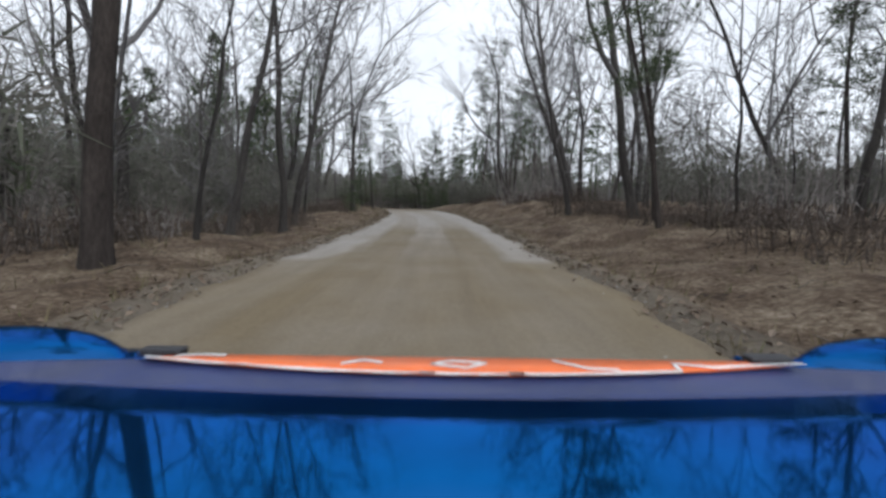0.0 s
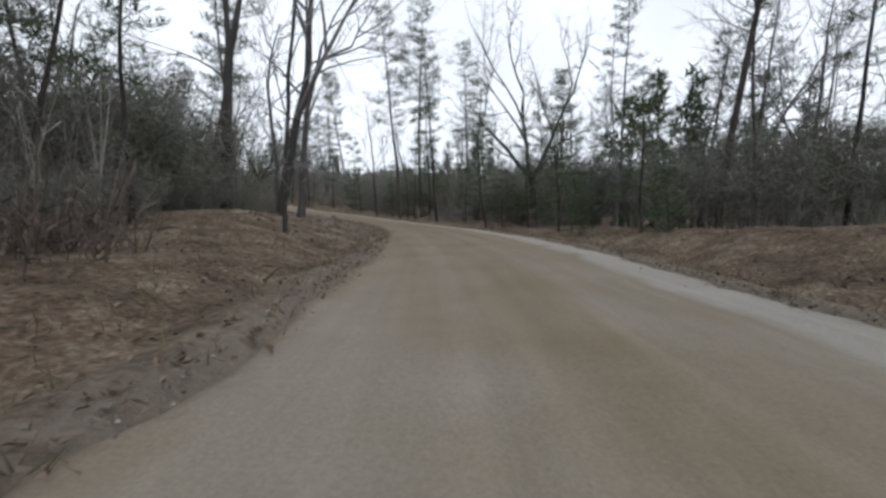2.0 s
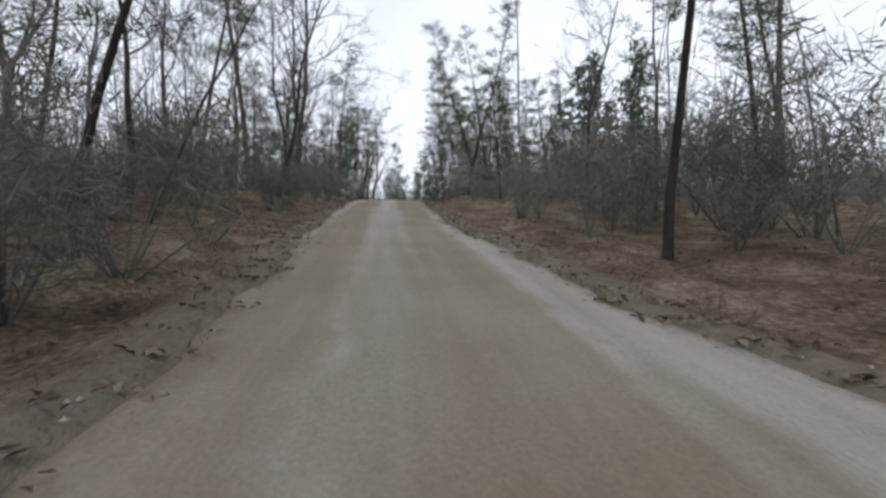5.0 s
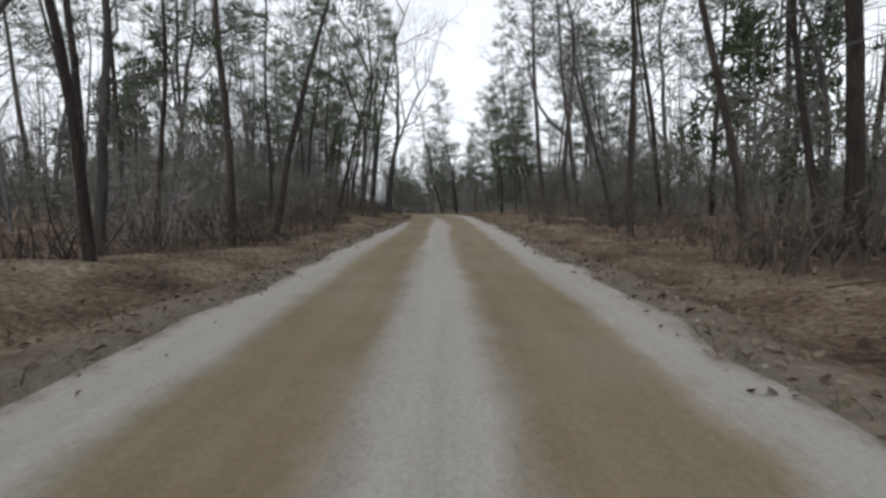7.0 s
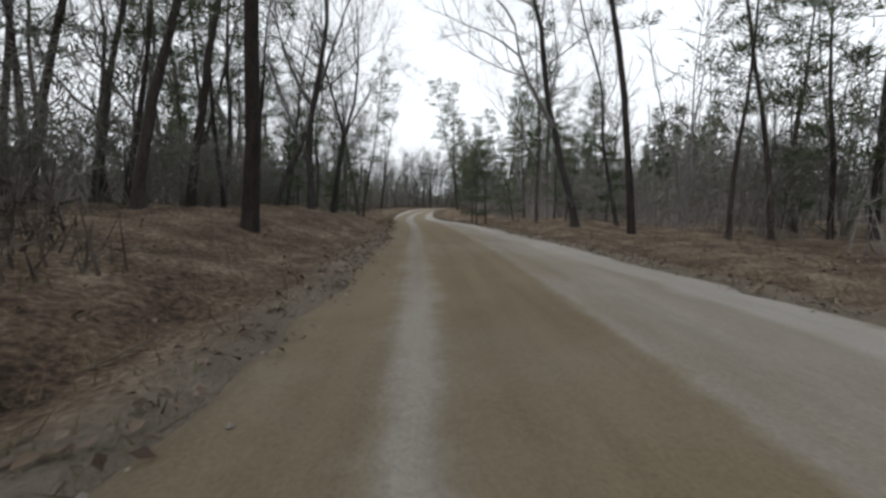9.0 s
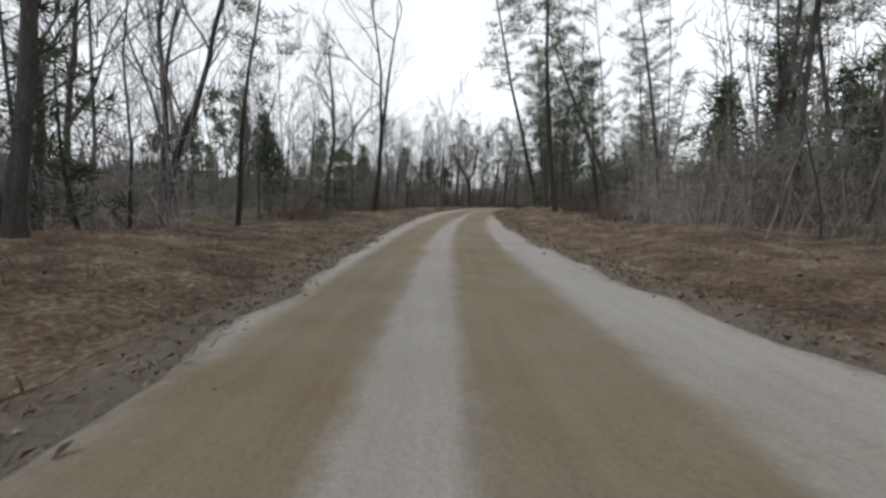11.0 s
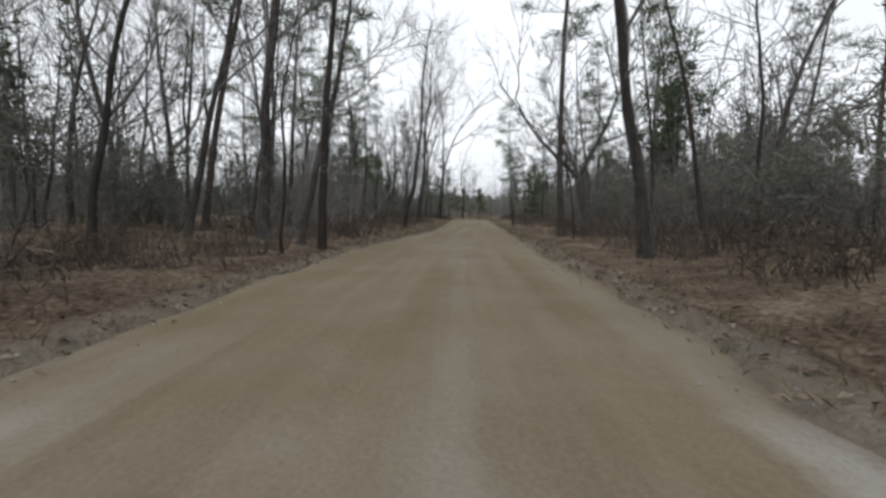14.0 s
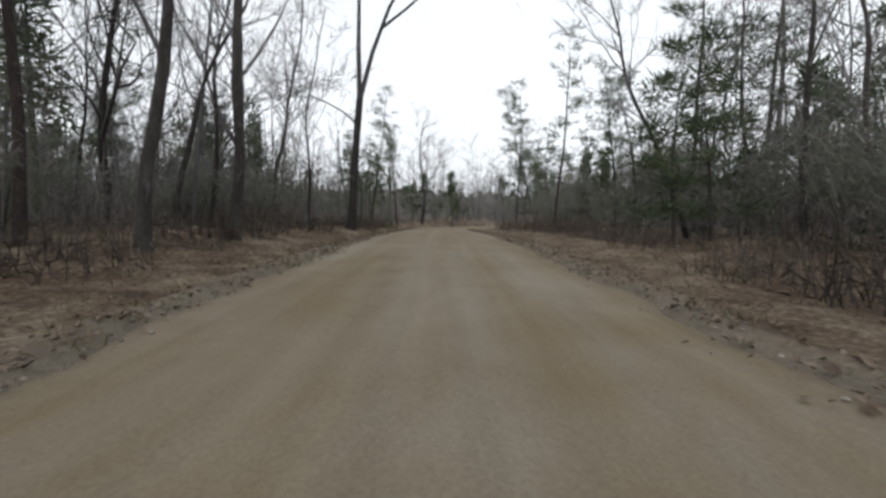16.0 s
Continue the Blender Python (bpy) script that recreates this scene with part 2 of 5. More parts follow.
dusted(M_LITTER)
M_MUD = surface("churned_mud", [(0.36, (0.035, 0.028, 0.024)), (0.46, (0.09, 0.073, 0.062)), (0.54, (0.165, 0.138, 0.12)), (0.62, (0.28, 0.245, 0.215))], 1.6, 0.9, 1.0, 11, distance=0.08)
M_BARK = surface("grey_bark", [(0.3, (0.0204, 0.0187, 0.01788)), (0.5, (0.051, 0.04678, 0.0442)), (0.65, (0.085, 0.07888, 0.0748)), (0.8, (0.1448, 0.136, 0.1278))], 6, 0.95, 1.0, 6, (1, 1, 0.2), 0.35, 0.06)
M_PINE_BARK = surface("pine_bark", [(0.3, (0.0186, 0.0155, 0.01476)), (0.5, (0.0465, 0.03875, 0.03565)), (0.65, (0.0775, 0.06572, 0.0589)), (0.8, (0.124, 0.1073, 0.09424))], 5, 0.95, 1.0, 5, (1, 1, 0.3), 0.3, 0.06)
M_TWIG = surface("twig_bark", [(0.3, (0.0792, 0.07632, 0.07776)), (0.7, (0.1944, 0.1872, 0.1896))], 3, 0.95, 0, 4, (1, 1, 1), 0.3)
M_BRUSH = surface("brush_twigs", [(0.3, (0.0972, 0.08937, 0.08627)), (0.7, (0.2362, 0.216, 0.2039))], 1, 0.95, 0, 4, (1, 1, 1), 0.35)
M_NEEDLE = islands("pine_needles", [(0.0, (0.03415, 0.04864, 0.03002)), (0.5, (0.0621, 0.08487, 0.04761)), (1.0, (0.1138, 0.1346, 0.07452))], 0.7, 0.3)
M_LEAF = islands("fallen_leaves", [(0.0, (0.05166, 0.03636, 0.02718)), (0.5, (0.1382, 0.1025, 0.07494)), (0.85, (0.1736, 0.1349, 0.1043)), (1.0, (0.2098, 0.1741, 0.1405))], 0.9)
M_OLIVE = islands("evergreen_shrub_leaves", [(0.0, (0.045, 0.05, 0.032)), (0.5, (0.085, 0.09, 0.058)), (1.0, (0.13, 0.13, 0.09))], 0.75, 0.3)
M_LOW = surface("low_brush_twigs", [(0.3, (0.048, 0.039, 0.033)), (0.7, (0.118, 0.095, 0.08))], 1, 0.95, 0, 4, (1, 1, 1), 0.35)
M_SHRUB = islands("shrub_twigs", [(0.0, (0.1013, 0.09855, 0.0864)), (0.35, (0.1512, 0.1444, 0.1296)), (0.5, (0.1283, 0.1418, 0.1053)), (0.8, (0.1755, 0.1633, 0.1512)), (1.0, (0.216, 0.2025, 0.189))], 0.85, 0.35)
M_GRASS = islands("dry_grass", [(0.0, (0.07, 0.06, 0.035)), (0.5, (0.14, 0.115, 0.07)), (0.8, (0.2, 0.17, 0.11)), (1.0, (0.09, 0.1, 0.045))], 0.9, 0.2)
M_STONE = islands("road_stones", [(0.0, (0.1, 0.09, 0.08)), (1.0, (0.3, 0.28, 0.25))], 0.95)
M_CLOD = islands("mud_clods", [(0.0, (0.06, 0.048, 0.037)), (0.6, (0.115, 0.095, 0.075)), (0.93, (0.16, 0.138, 0.112)), (1.0, (0.26, 0.235, 0.2))], 0.95)
M_FAR = surface("far_wood", [(0.3, (0.0858, 0.08736, 0.078)), (0.7, (0.2028, 0.1937, 0.1781))], 0.35, 1.0, 0, 8, (1, 1, 0.3))

# ---------------------------------------------------------------- the road's line
EYE = 1.25
t_key = np.array([t for t, m in PATH])
p_key = np.array([tuple(m.translation) for t, m in PATH])


def smooth_path(steps):
    """Points along the drive, every pair of rows joined by a Hermite curve."""
    d = np.gradient(p_key, axis=0)
    out, ts = [], []
    for i in range(len(p_key) - 1):
        for k in range(steps):
            u = k / steps
            out.append(p_key[i] * (2 * u**3 - 3 * u**2 + 1) + p_key[i + 1] * (3 * u**2 - 2 * u**3) + d[i] * (u**3 - 2 * u**2 + u) + d[i + 1] * (u**3 - u**2))
            ts.append(t_key[i] + u * (t_key[i + 1] - t_key[i]))
    return np.array(out + [p_key[-1]]), np.array(ts + [t_key[-1]])


line, line_t = smooth_path(18)
v0, v1 = line[1] - line[0], line[-1] - line[-2]
v0[2] = 0
v1[2] *= 0.3
BACK, AHEAD = 50, 200
# beyond its crest the road bends away to the right
bend = np.radians(np.clip(np.arange(1, AHEAD + 1) - 62, 0, 80) * 1.0)
ahead = np.stack([v1[0] * np.cos(bend) + v1[1] * np.sin(bend), v1[1] * np.cos(bend) - v1[0] * np.sin(bend), np.full(AHEAD, v1[2])], 1)
line = np.vstack([line[0] - v0 * np.arange(BACK, 0, -1)[:, None], line, line[-1] + np.cumsum(ahead, axis=0)])
dt = line_t[1] - line_t[0]
line_t = np.concatenate([line_t[0] - dt * np.arange(BACK, 0, -1), line_t, line_t[-1] + dt * np.arange(1, AHEAD + 1)])
tang = np.gradient(line[:, :2], axis=0)
tang /= np.linalg.norm(tang, axis=1)[:, None]
side = np.stack([tang[:, 1], -tang[:, 0]], 1)          # to the right of the drive
along = np.concatenate([[0], np.cumsum(np.linalg.norm(np.diff(line[:, :2], axis=0), axis=1))])
mid_z = line[:, 2] - EYE
past = np.maximum(0, along - along[BACK + len(p_key) * 18 - 18] - 12)
mid_z = mid_z - 2.2 * past**2 / (past**2 + 45**2)      # beyond the crest the road falls away
kernel = np.ones(9) / 9
mid_z = np.convolve(np.pad(mid_z, 4, mode="edge"), kernel, "valid")

# road edges, metres left and right of the drive, at moments of it
edge_t = [-2, 0.2, 0.7, 1.2, 1.7, 2.2, 2.7, 3.2, 3.7, 4.4, 4.7, 5.2, 5.6, 6.3, 7.2, 7.7, 8.2, 8.7, 9.2, 9.8, 11.0, 12.2, 12.7, 13.2, 13.6, 14.2, 14.7, 15.2, 16.2, 24]
edge_l = [3.3, 3.5, 3.4, 3.2, 2.4, 1.8, 1.4, 0.8, 0.5, 1.2, 1.5, 1.9, 2.3, 2.7, 3.0, 2.9, 2.5, 2.0, 1.5, 1.3, 2.2, 3.4, 4.0, 4.2, 4.4, 3.5, 3.5, 2.8, 3.3, 3.0]
edge_r = [2.8, 2.8, 2.8, 3.2, 4.1, 4.9, 5.5, 5.5, 5.2, 4.8, 4.3, 2.7, 2.0, 2.0, 2.6, 2.8, 2.9, 3.9, 5.0, 4.2, 3.6, 2.8, 1.9, 1.6, 1.6, 2.8, 3.0, 3.1, 3.0, 3.0]
EL, ER = np.interp(line_t, edge_t, edge_l), np.interp(line_t, edge_t, edge_r)
# ragged where gravel is thrown over the verge
EL = EL + 0.07 * np.sin(along * 1.9) + 0.06 * np.sin(along * 0.83 + 1) + 0.05 * np.sin(along * 3.7 + 2)
ER = ER + 0.08 * np.sin(along * 1.7 + 2) + 0.07 * np.sin(along * 0.74) + 0.06 * np.sin(along * 3.5)
# how high the verge stands over the road, some metres out
bank_t = [-2, 0.5, 0.9, 1.3, 1.8, 2.3, 2.8, 3.5, 3.8, 4.4, 5.0, 6.0, 7.5, 9.0, 10.5, 12.0, 13.5, 15.0, 20]
bank_l = [-0.1, -0.1, -0.1, 0.0, 0.15, 0.5, 0.95, 0.65, 0.0, 0.0, 0.4, 0.6, 0.3, 0.9, 0.8, 0.1, -0.1, 0.5, 0.5]
bank_r = [0.2, 0.4, 0.75, 1.2, 1.3, 0.9, 0.15, -0.3, -0.35, -0.3, -0.1, 0.2, 0.4, 0.2, 0.2, 0.4, 0.75, 0.2, 0.2]
BL, BR = np.interp(line_t, bank_t, bank_l), np.interp(line_t, bank_t, bank_r)


def hills(x, y):
    return (0.22 * np.sin(x * 0.31 + 1.3) * np.cos(y * 0.27) + 0.12 * np.sin(x * 0.83 + y * 0.57) + 0.05 * np.sin(x * 2.1 - y * 1.7) + 0.03 * np.sin(x * 4.3 + y * 3.9))


# a muddy pond lies in a hollow beside the road
pond_i = int(np.interp(4.26, line_t, np.arange(len(line_t))))
POND_X, POND_Y = line[pond_i, 0] - side[pond_i, 0] * 8.6, line[pond_i, 1] - side[pond_i, 1] * 8.6
POND_Z = mid_z[pond_i] - 0.24


def pond_reach(x, y):
    """How far out a place lies from the pond's middle: 1 at its shore."""
    u = ((x - POND_X) * tang[pond_i, 0] + (y - POND_Y) * tang[pond_i, 1]) / 4.6
    v = ((x - POND_X) * side[pond_i, 0] + (y - POND_Y) * side[pond_i, 1]) / 3.6
    a = np.arctan2(v, u)
    return np.hypot(u, v) + 0.07 * np.sin(3 * a + 1) + 0.04 * np.sin(7 * a)


# a low heap of bladed earth along the inner side of the first bend
berm_i = int(np.interp(3.2, line_t, np.arange(len(line_t))))
BERM_X, BERM_Y = line[berm_i][0] - 5.2 * side[berm_i, 0], line[berm_i][1] - 5.2 * side[berm_i, 1]


def verge(off, bank, x, y):
    """Height over the road, off metres outside its edge."""
    o = np.maximum(off, 0)
    u = np.clip((o - 0.5) / 5.0, 0, 1)
    rise = bank * u * u * (3 - 2 * u)
    lip = 0.05 * np.exp(-((o - 0.35) / 0.3) ** 2) - 0.12 * np.exp(-((o - 1.1) / 0.5) ** 2)
    berm = 0.34 * np.exp(-((o - 2.0) / 0.9) ** 2) * np.exp(-(((x - BERM_X) ** 2 + (y - BERM_Y) ** 2) / 52.0) ** 2)
    land = rise + lip + berm + hills(x, y) * np.clip(o / 3, 0.05, 1)
    w = np.clip((1.55 - pond_reach(x, y)) / 0.8, 0, 1)
    w = w * w * (3 - 2 * w)
    return land * (1 - w) - 0.85 * w


def locate(x, y):
    """Index of the nearest point of the drive and the metres to its right."""
    d = (line[:, 0] - x) ** 2 + (line[:, 1] - y) ** 2
    i = int(d.argmin())
    return i, float((x - line[i, 0]) * side[i, 0] + (y - line[i, 1]) * side[i, 1])


def ground_z(x, y):
    i, lat = locate(x, y)
    off, bank = (lat - ER[i], BR[i]) if lat > 0 else (-lat - EL[i], BL[i])
    return float(mid_z[i] + (verge(np.array(off), bank, x, y) if off > 0 else 0))


def spot(t, lat):
    """A place on the ground: t, the moment at which the drive comes past it; lat, the metres to the right."""
    k = float(np.interp(t, line_t, np.arange(len(line_t))))
    i = int(min(k, len(line) - 2))
    u = k - i
    x = line[i, 0] * (1 - u) + line[i + 1, 0] * u + side[i, 0] * lat
    y = line[i, 1] * (1 - u) + line[i + 1, 1] * u + side[i, 1] * lat
    return x, y, ground_z(x, y)


# ---------------------------------------------------------------- mesh helpers
def mesh_of(name, verts, faces, material, smooth=False):
    me = bpy.data.meshes.new(name)
    me.from_pydata([tuple(v) for v in verts], [], faces)
    me.materials.append(material)
    if smooth:
        me.polygons.foreach_set("use_smooth", np.ones(len(me.polygons), bool))
    me.update()
    return me


def part(name, bm, material, parent, label=""):
    """Links a bmesh, or a ready mesh, as one object under parent."""
    if isinstance(bm, bpy.types.Mesh):
        me = bm
    else:
        me = bpy.data.meshes.new(name)
        bm.to_mesh(me)
        bm.free()
        me.materials.append(material)
    ob = new(name, me)
    ob.parent = parent
    return tagged(ob, label)


class Sticks:
    """Tapered tubes and flat blades gathered into one mesh."""

    def __init__(self):
        self.v, self.f = [], []

    def tube(self, pts, radii, sides):
        base = len(self.v)
        n = len(pts)
        d0 = (pts[-1] - pts[0]).normalized()
        a = d0.orthogonal().normalized()
        b = d0.cross(a)
        ring = [(math.cos(2 * math.pi * k / sides), math.sin(2 * math.pi * k / sides)) for k in range(sides)]
        for p, r in zip(pts, radii):
            for c, s in ring:
                self.v.append(p + a * (c * r) + b * (s * r))
        for i in range(n - 1):
            for k in range(sides):
                k2 = (k + 1) % sides
                self.f.append((base + i * sides + k, base + i * sides + k2, base + (i + 1) * sides + k2, base + (i + 1) * sides + k))

    def blade(self, p, d, w, length):
        base = len(self.v)
        self.v += [p - w, p + w, p + d * length]
        self.f.append((base, base + 1, base + 2))

    def mesh(self, name, material, smooth=True):
        return mesh_of(name, self.v, self.f, material, smooth)


def rand_dir(rng):
    z = rng.uniform(-1, 1)
    a = rng.uniform(0, 2 * math.pi)
    s = math.sqrt(1 - z * z)
    return Vector((s * math.cos(a), s * math.sin(a), z))


def grow(st, rng, p, d, length, r, level, top, up=0.12):
    """A limb that bends, tapers and forks into finer ones; the last level is a spray of twigs."""
    n = 4 if level < 2 else 3
    pts, q, dd = [p], p.copy(), d.copy()
    for i in range(n):
        dd = (dd + rand_dir(rng) * (0.3 if level else 0.2) + Vector((0, 0, up))).normalized()
        q = q + dd * (length / n)
        pts.append(q.copy())
    radii = [r * (1 - 0.75 * i / n) for i in range(n + 1)]
    st.tube(pts, radii, 6 if level == 0 else (4 if level == 1 else 3))
    if level >= top:
        for k in range(8):
            u = rng.uniform(0.15, 1.0)
            i = min(int(u * n), n - 1)
            at = pts[i].lerp(pts[i + 1], u * n - i)
            nd = (dd + rand_dir(rng) * 0.9 + Vector((0, 0, 0.15))).normalized()
            w = nd.orthogonal().normalized() * max(0.011, r * 0.34)
            tip = at + nd * length * 0.3
            st.blade(at, nd, Matrix.Rotation(rng.uniform(0, 6.28), 3, nd) @ w, length * rng.uniform(0.3, 0.75))
            for _ in range(1):
                n2 = (nd + rand_dir(rng) * 0.9).normalized()
                st.blade(at + nd * length * rng.uniform(0.08, 0.3), n2, n2.orthogonal().normalized() * 0.01, length * rng.uniform(0.2, 0.45))
        return
    kids = rng.randint(3, 5)
    for k in range(kids):
        u = rng.uniform(0.3, 1.0) if k else 1.0
        i = min(int(u * n), n - 1)
        at = pts[i].lerp(pts[i + 1], u * n - i)
        nd = (dd + rand_dir(rng) * rng.uniform(0.6, 1.0)).normalized()
        grow(st, rng, at, nd, length * rng.uniform(0.5, 0.78), r * rng.uniform(0.45, 0.62) * (1.1 - 0.4 * u), level + 1, top, up)


def bare_tree(seed, height, r, crown_from, fork=False, label="", name="bare_tree"):
    """A leafless broadleaf tree: tapered trunk with a root flare, limbs and twigs."""
    rng = random.Random(seed)
    tree = new(name)
    trunk = Sticks()
    n = 14
    pts, q, d = [], Vector((0, 0, -0.25)), Vector((0, 0, 1))
    for i in range(n + 1):
        pts.append(q.copy())
        d = (d + Vector((rng.uniform(-1, 1), rng.uniform(-1, 1), 0)) * 0.13 + Vector((-d.x, -d.y, 0)) * 0.14).normalized()
        q = q + d * (height / n)
    rad = [r * (1.0 - 0.8 * (i / n) ** 0.9) * rng.uniform(0.92, 1.1) for i in range(n + 1)]
    low = [pts[0], pts[0].lerp(pts[1], 0.2), pts[0].lerp(pts[1], 0.45)]
    trunk.tube(low + pts[1:], [r * 1.7, r * 1.35, r * 1.08] + rad[1:], 9)
    crown = Sticks()
    limbs = rng.randint(11, 14)
    for k in range(limbs):
        u = crown_from + (1 - crown_from) * (k + rng.random() * 0.7) / limbs
        i = min(int(u * n), n - 1)
        at = pts[i].lerp(pts[i + 1], u * n - i)
        a = rng.uniform(0, 2 * math.pi)
        tilt = rng.uniform(0.4, 1.3)
        dd = Vector((math.cos(a) * tilt, math.sin(a) * tilt, 0.75)).normalized()
        big = fork and k == 0
        grow(crown, rng, at, dd, height * (rng.uniform(0.16, 0.28) * (1.3 - u * 0.6) + (0.12 if big else 0)), r * (0.62 if big else rng.uniform(0.25, 0.42)) * (1.25 - 0.7 * u), 0 if big else 1, 2)
    # thin shoots on the lower trunk
    for k in range(7):
        u = rng.uniform(0.06, crown_from)
        i = min(int(u * n), n - 1)
        a = rng.uniform(0, 2 * math.pi)
        dd = Vector((math.cos(a), math.sin(a), rng.uniform(0.0, 0.7))).normalized()
        grow(crown, rng, pts[i].lerp(pts[i + 1], u * n - i), dd, rng.uniform(0.5, 1.6), r * 0.12, 2, 2)
    part("trunk", trunk.mesh("bare_trunk", M_BARK), None, tree)
    tagged(part("crown", crown.mesh("bare_crown", M_TWIG), None, tree, "bare grey limbs and fine twigs without leaves"), kind="stuff")
    return tagged(tree, label or "leafless grey broadleaf tree in the roadside wood", "tree", "roadside bare trees")


def crooked_oak(seed, height, r, split, limbs, lean, label):
    """A broad old leafless oak: short thick trunk that divides into a few heavy crooked limbs."""
    rng = random.Random(seed)
    tree = new("bare_tree")
    trunk, crown = Sticks(), Sticks()
    top = Vector((lean[0] * split, lean[1] * split, split))
    pts = [Vector((0, 0, -0.3)), Vector((0, 0, 0.05)), Vector((0, 0, 0.5)) + top * 0.06, top * 0.5 + Vector((0.06, 0.03, 0)), top]
    trunk.tube(pts, [r * 1.7, r * 1.4, r * 1.1, r * 0.95, r * 0.85], 10)
    for a, tilt, size in limbs:
        d = Vector((math.cos(a) * tilt, math.sin(a) * tilt, 1)).normalized()
        grow(crown, rng, top - Vector((0, 0, 0.15)), d, (height - split) * size, r * (0.45 + 0.25 * size), 0, 2, 0.06)
    grow(crown, rng, top * 0.8, Vector((0.8, 0.3, 0.5)).normalized(), (height - split) * 0.4, r * 0.3, 1, 2, 0.1)
    part("trunk", trunk.mesh("oak_trunk", M_BARK), None, tree)
    tagged(part("crown", crown.mesh("oak_crown", M_BARK), None, tree, "heavy crooked bare limbs with fine twigs"), kind="stuff")
    return tagged(tree, label, "tree", "roadside bare trees")


def clump(st, rng, c, r, count):
    """A tuft of long needles: blades that spread outward and up from a flattened middle."""
    for _ in range(count):
        d = rand_dir(rng)
        p = c + Vector((d.x, d.y, d.z * 0.45)) * r * rng.uniform(0.1, 0.7)
        d = (Vector((d.x, d.y, d.z * 0.6)) + Vector((0, 0, 0.45)) + rand_dir(rng) * 0.3).normalized()
        w = Matrix.Rotation(rng.uniform(0, 3.14), 3, d) @ d.orthogonal().normalized()
        st.blade(p, d, w * rng.uniform(0.018, 0.036), r * rng.uniform(0.45, 0.95))


def pine_tree(seed, height, r, crown_from, spread, label="", full=1.0, low_width=0.6):
    """A pine: straight trunk, bare below, uneven tiers of spreading branches that carry clumps of needles."""
    rng = random.Random(seed)
    tree = new("pine_tree")
    trunk, limbs, green = Sticks(), Sticks(), Sticks()
    n = 10
    pts, q, d = [], Vector((0, 0, -0.25)), Vector((0, 0, 1))
    for i in range(n + 1):
        pts.append(q.copy())
        d = (d + Vector((rng.uniform(-1, 1), rng.uniform(-1, 1), 0)) * 0.07 + Vector((-d.x, -d.y, 0)) * 0.12).normalized()
        q = q + d * (height / n)
    low = [pts[0], pts[0].lerp(pts[1], 0.25)]
    trunk.tube(low + pts[1:], [r * 1.45, r * 1.1] + [r * (1 - 0.88 * (i / n) ** 1.1) for i in range(1, n + 1)], 8)
    whorls = max(8, int(height * (1 - crown_from) / 0.85))
    for k in range(whorls):
        u = crown_from + (1 - crown_from) * (k + rng.random() * 0.6) / whorls
        i = min(int(u * n), n - 1)
        at = pts[i].lerp(pts[i + 1], u * n - i)
        v = (u - crown_from) / (1 - crown_from)
        reach = spread * min(1.0, low_width + 1.4 * v) * math.sqrt(max(0.05, 1.05 - v)) + 0.25
        for b in range(max(1, round(rng.randint(2, 4) * full))):
            a = rng.uniform(0, 2 * math.pi)
            ln = reach * rng.uniform(0.5, 1.2)
            dirn = Vector((math.cos(a), math.sin(a), rng.uniform(-0.15, 0.3) + 0.55 * v)).normalized()
            tip = at + dirn * ln + Vector((0, 0, ln * 0.14))
            midp = at.lerp(tip, 0.5) - Vector((0, 0, ln * 0.06))
            limbs.tube([at, midp, tip], [r * 0.17 * (1.1 - 0.6 * v), r * 0.1, r * 0.03], 3)
            for c in range(2 + int(ln * 1.7)):
                w = rng.uniform(0.4, 1.05)
                base = at.lerp(midp, w * 2) if w < 0.5 else midp.lerp(tip, w * 2 - 1)
                side_way = Vector((-dirn.y, dirn.x, 0)) * rng.uniform(-0.32, 0.32) * ln
                c0 = base + side_way + Vector((0, 0, rng.uniform(0.0, 0.25)))
                if side_way.length > 0.25:
                    limbs.tube([base - dirn * 0.15, c0], [r * 0.05, 0.008], 3)
                clump(green, rng, c0, rng.uniform(0.42, 0.72), 13)
    # dead stubs on the bare part
    for k in range(9):
        u = rng.uniform(0.2, crown_from)
        i = min(int(u * n), n - 1)
        at = pts[i].lerp(pts[i + 1], u * n - i)
        a = rng.uniform(0, 2 * math.pi)
        limbs.tube([at, at + Vector((math.cos(a), math.sin(a), rng.uniform(-0.2, 0.2))) * rng.uniform(0.4, 1.6)], [r * 0.09, r * 0.02], 3)
    part("trunk", trunk.mesh("pine_trunk", M_PINE_BARK), None, tree)
    tagged(part("branch", limbs.mesh("pine_branches", M_TWIG), None, tree, "thin brown branches and dead stubs"), kind="stuff")
    tagged(part("crown", green.mesh("pine_crown", M_NEEDLE, False), None, tree, "dark green needle tufts with gaps of sky"), kind="stuff")
    return tagged(tree, label or "tall pine with a bare trunk and dark green crown", "tree", "roadside pines")


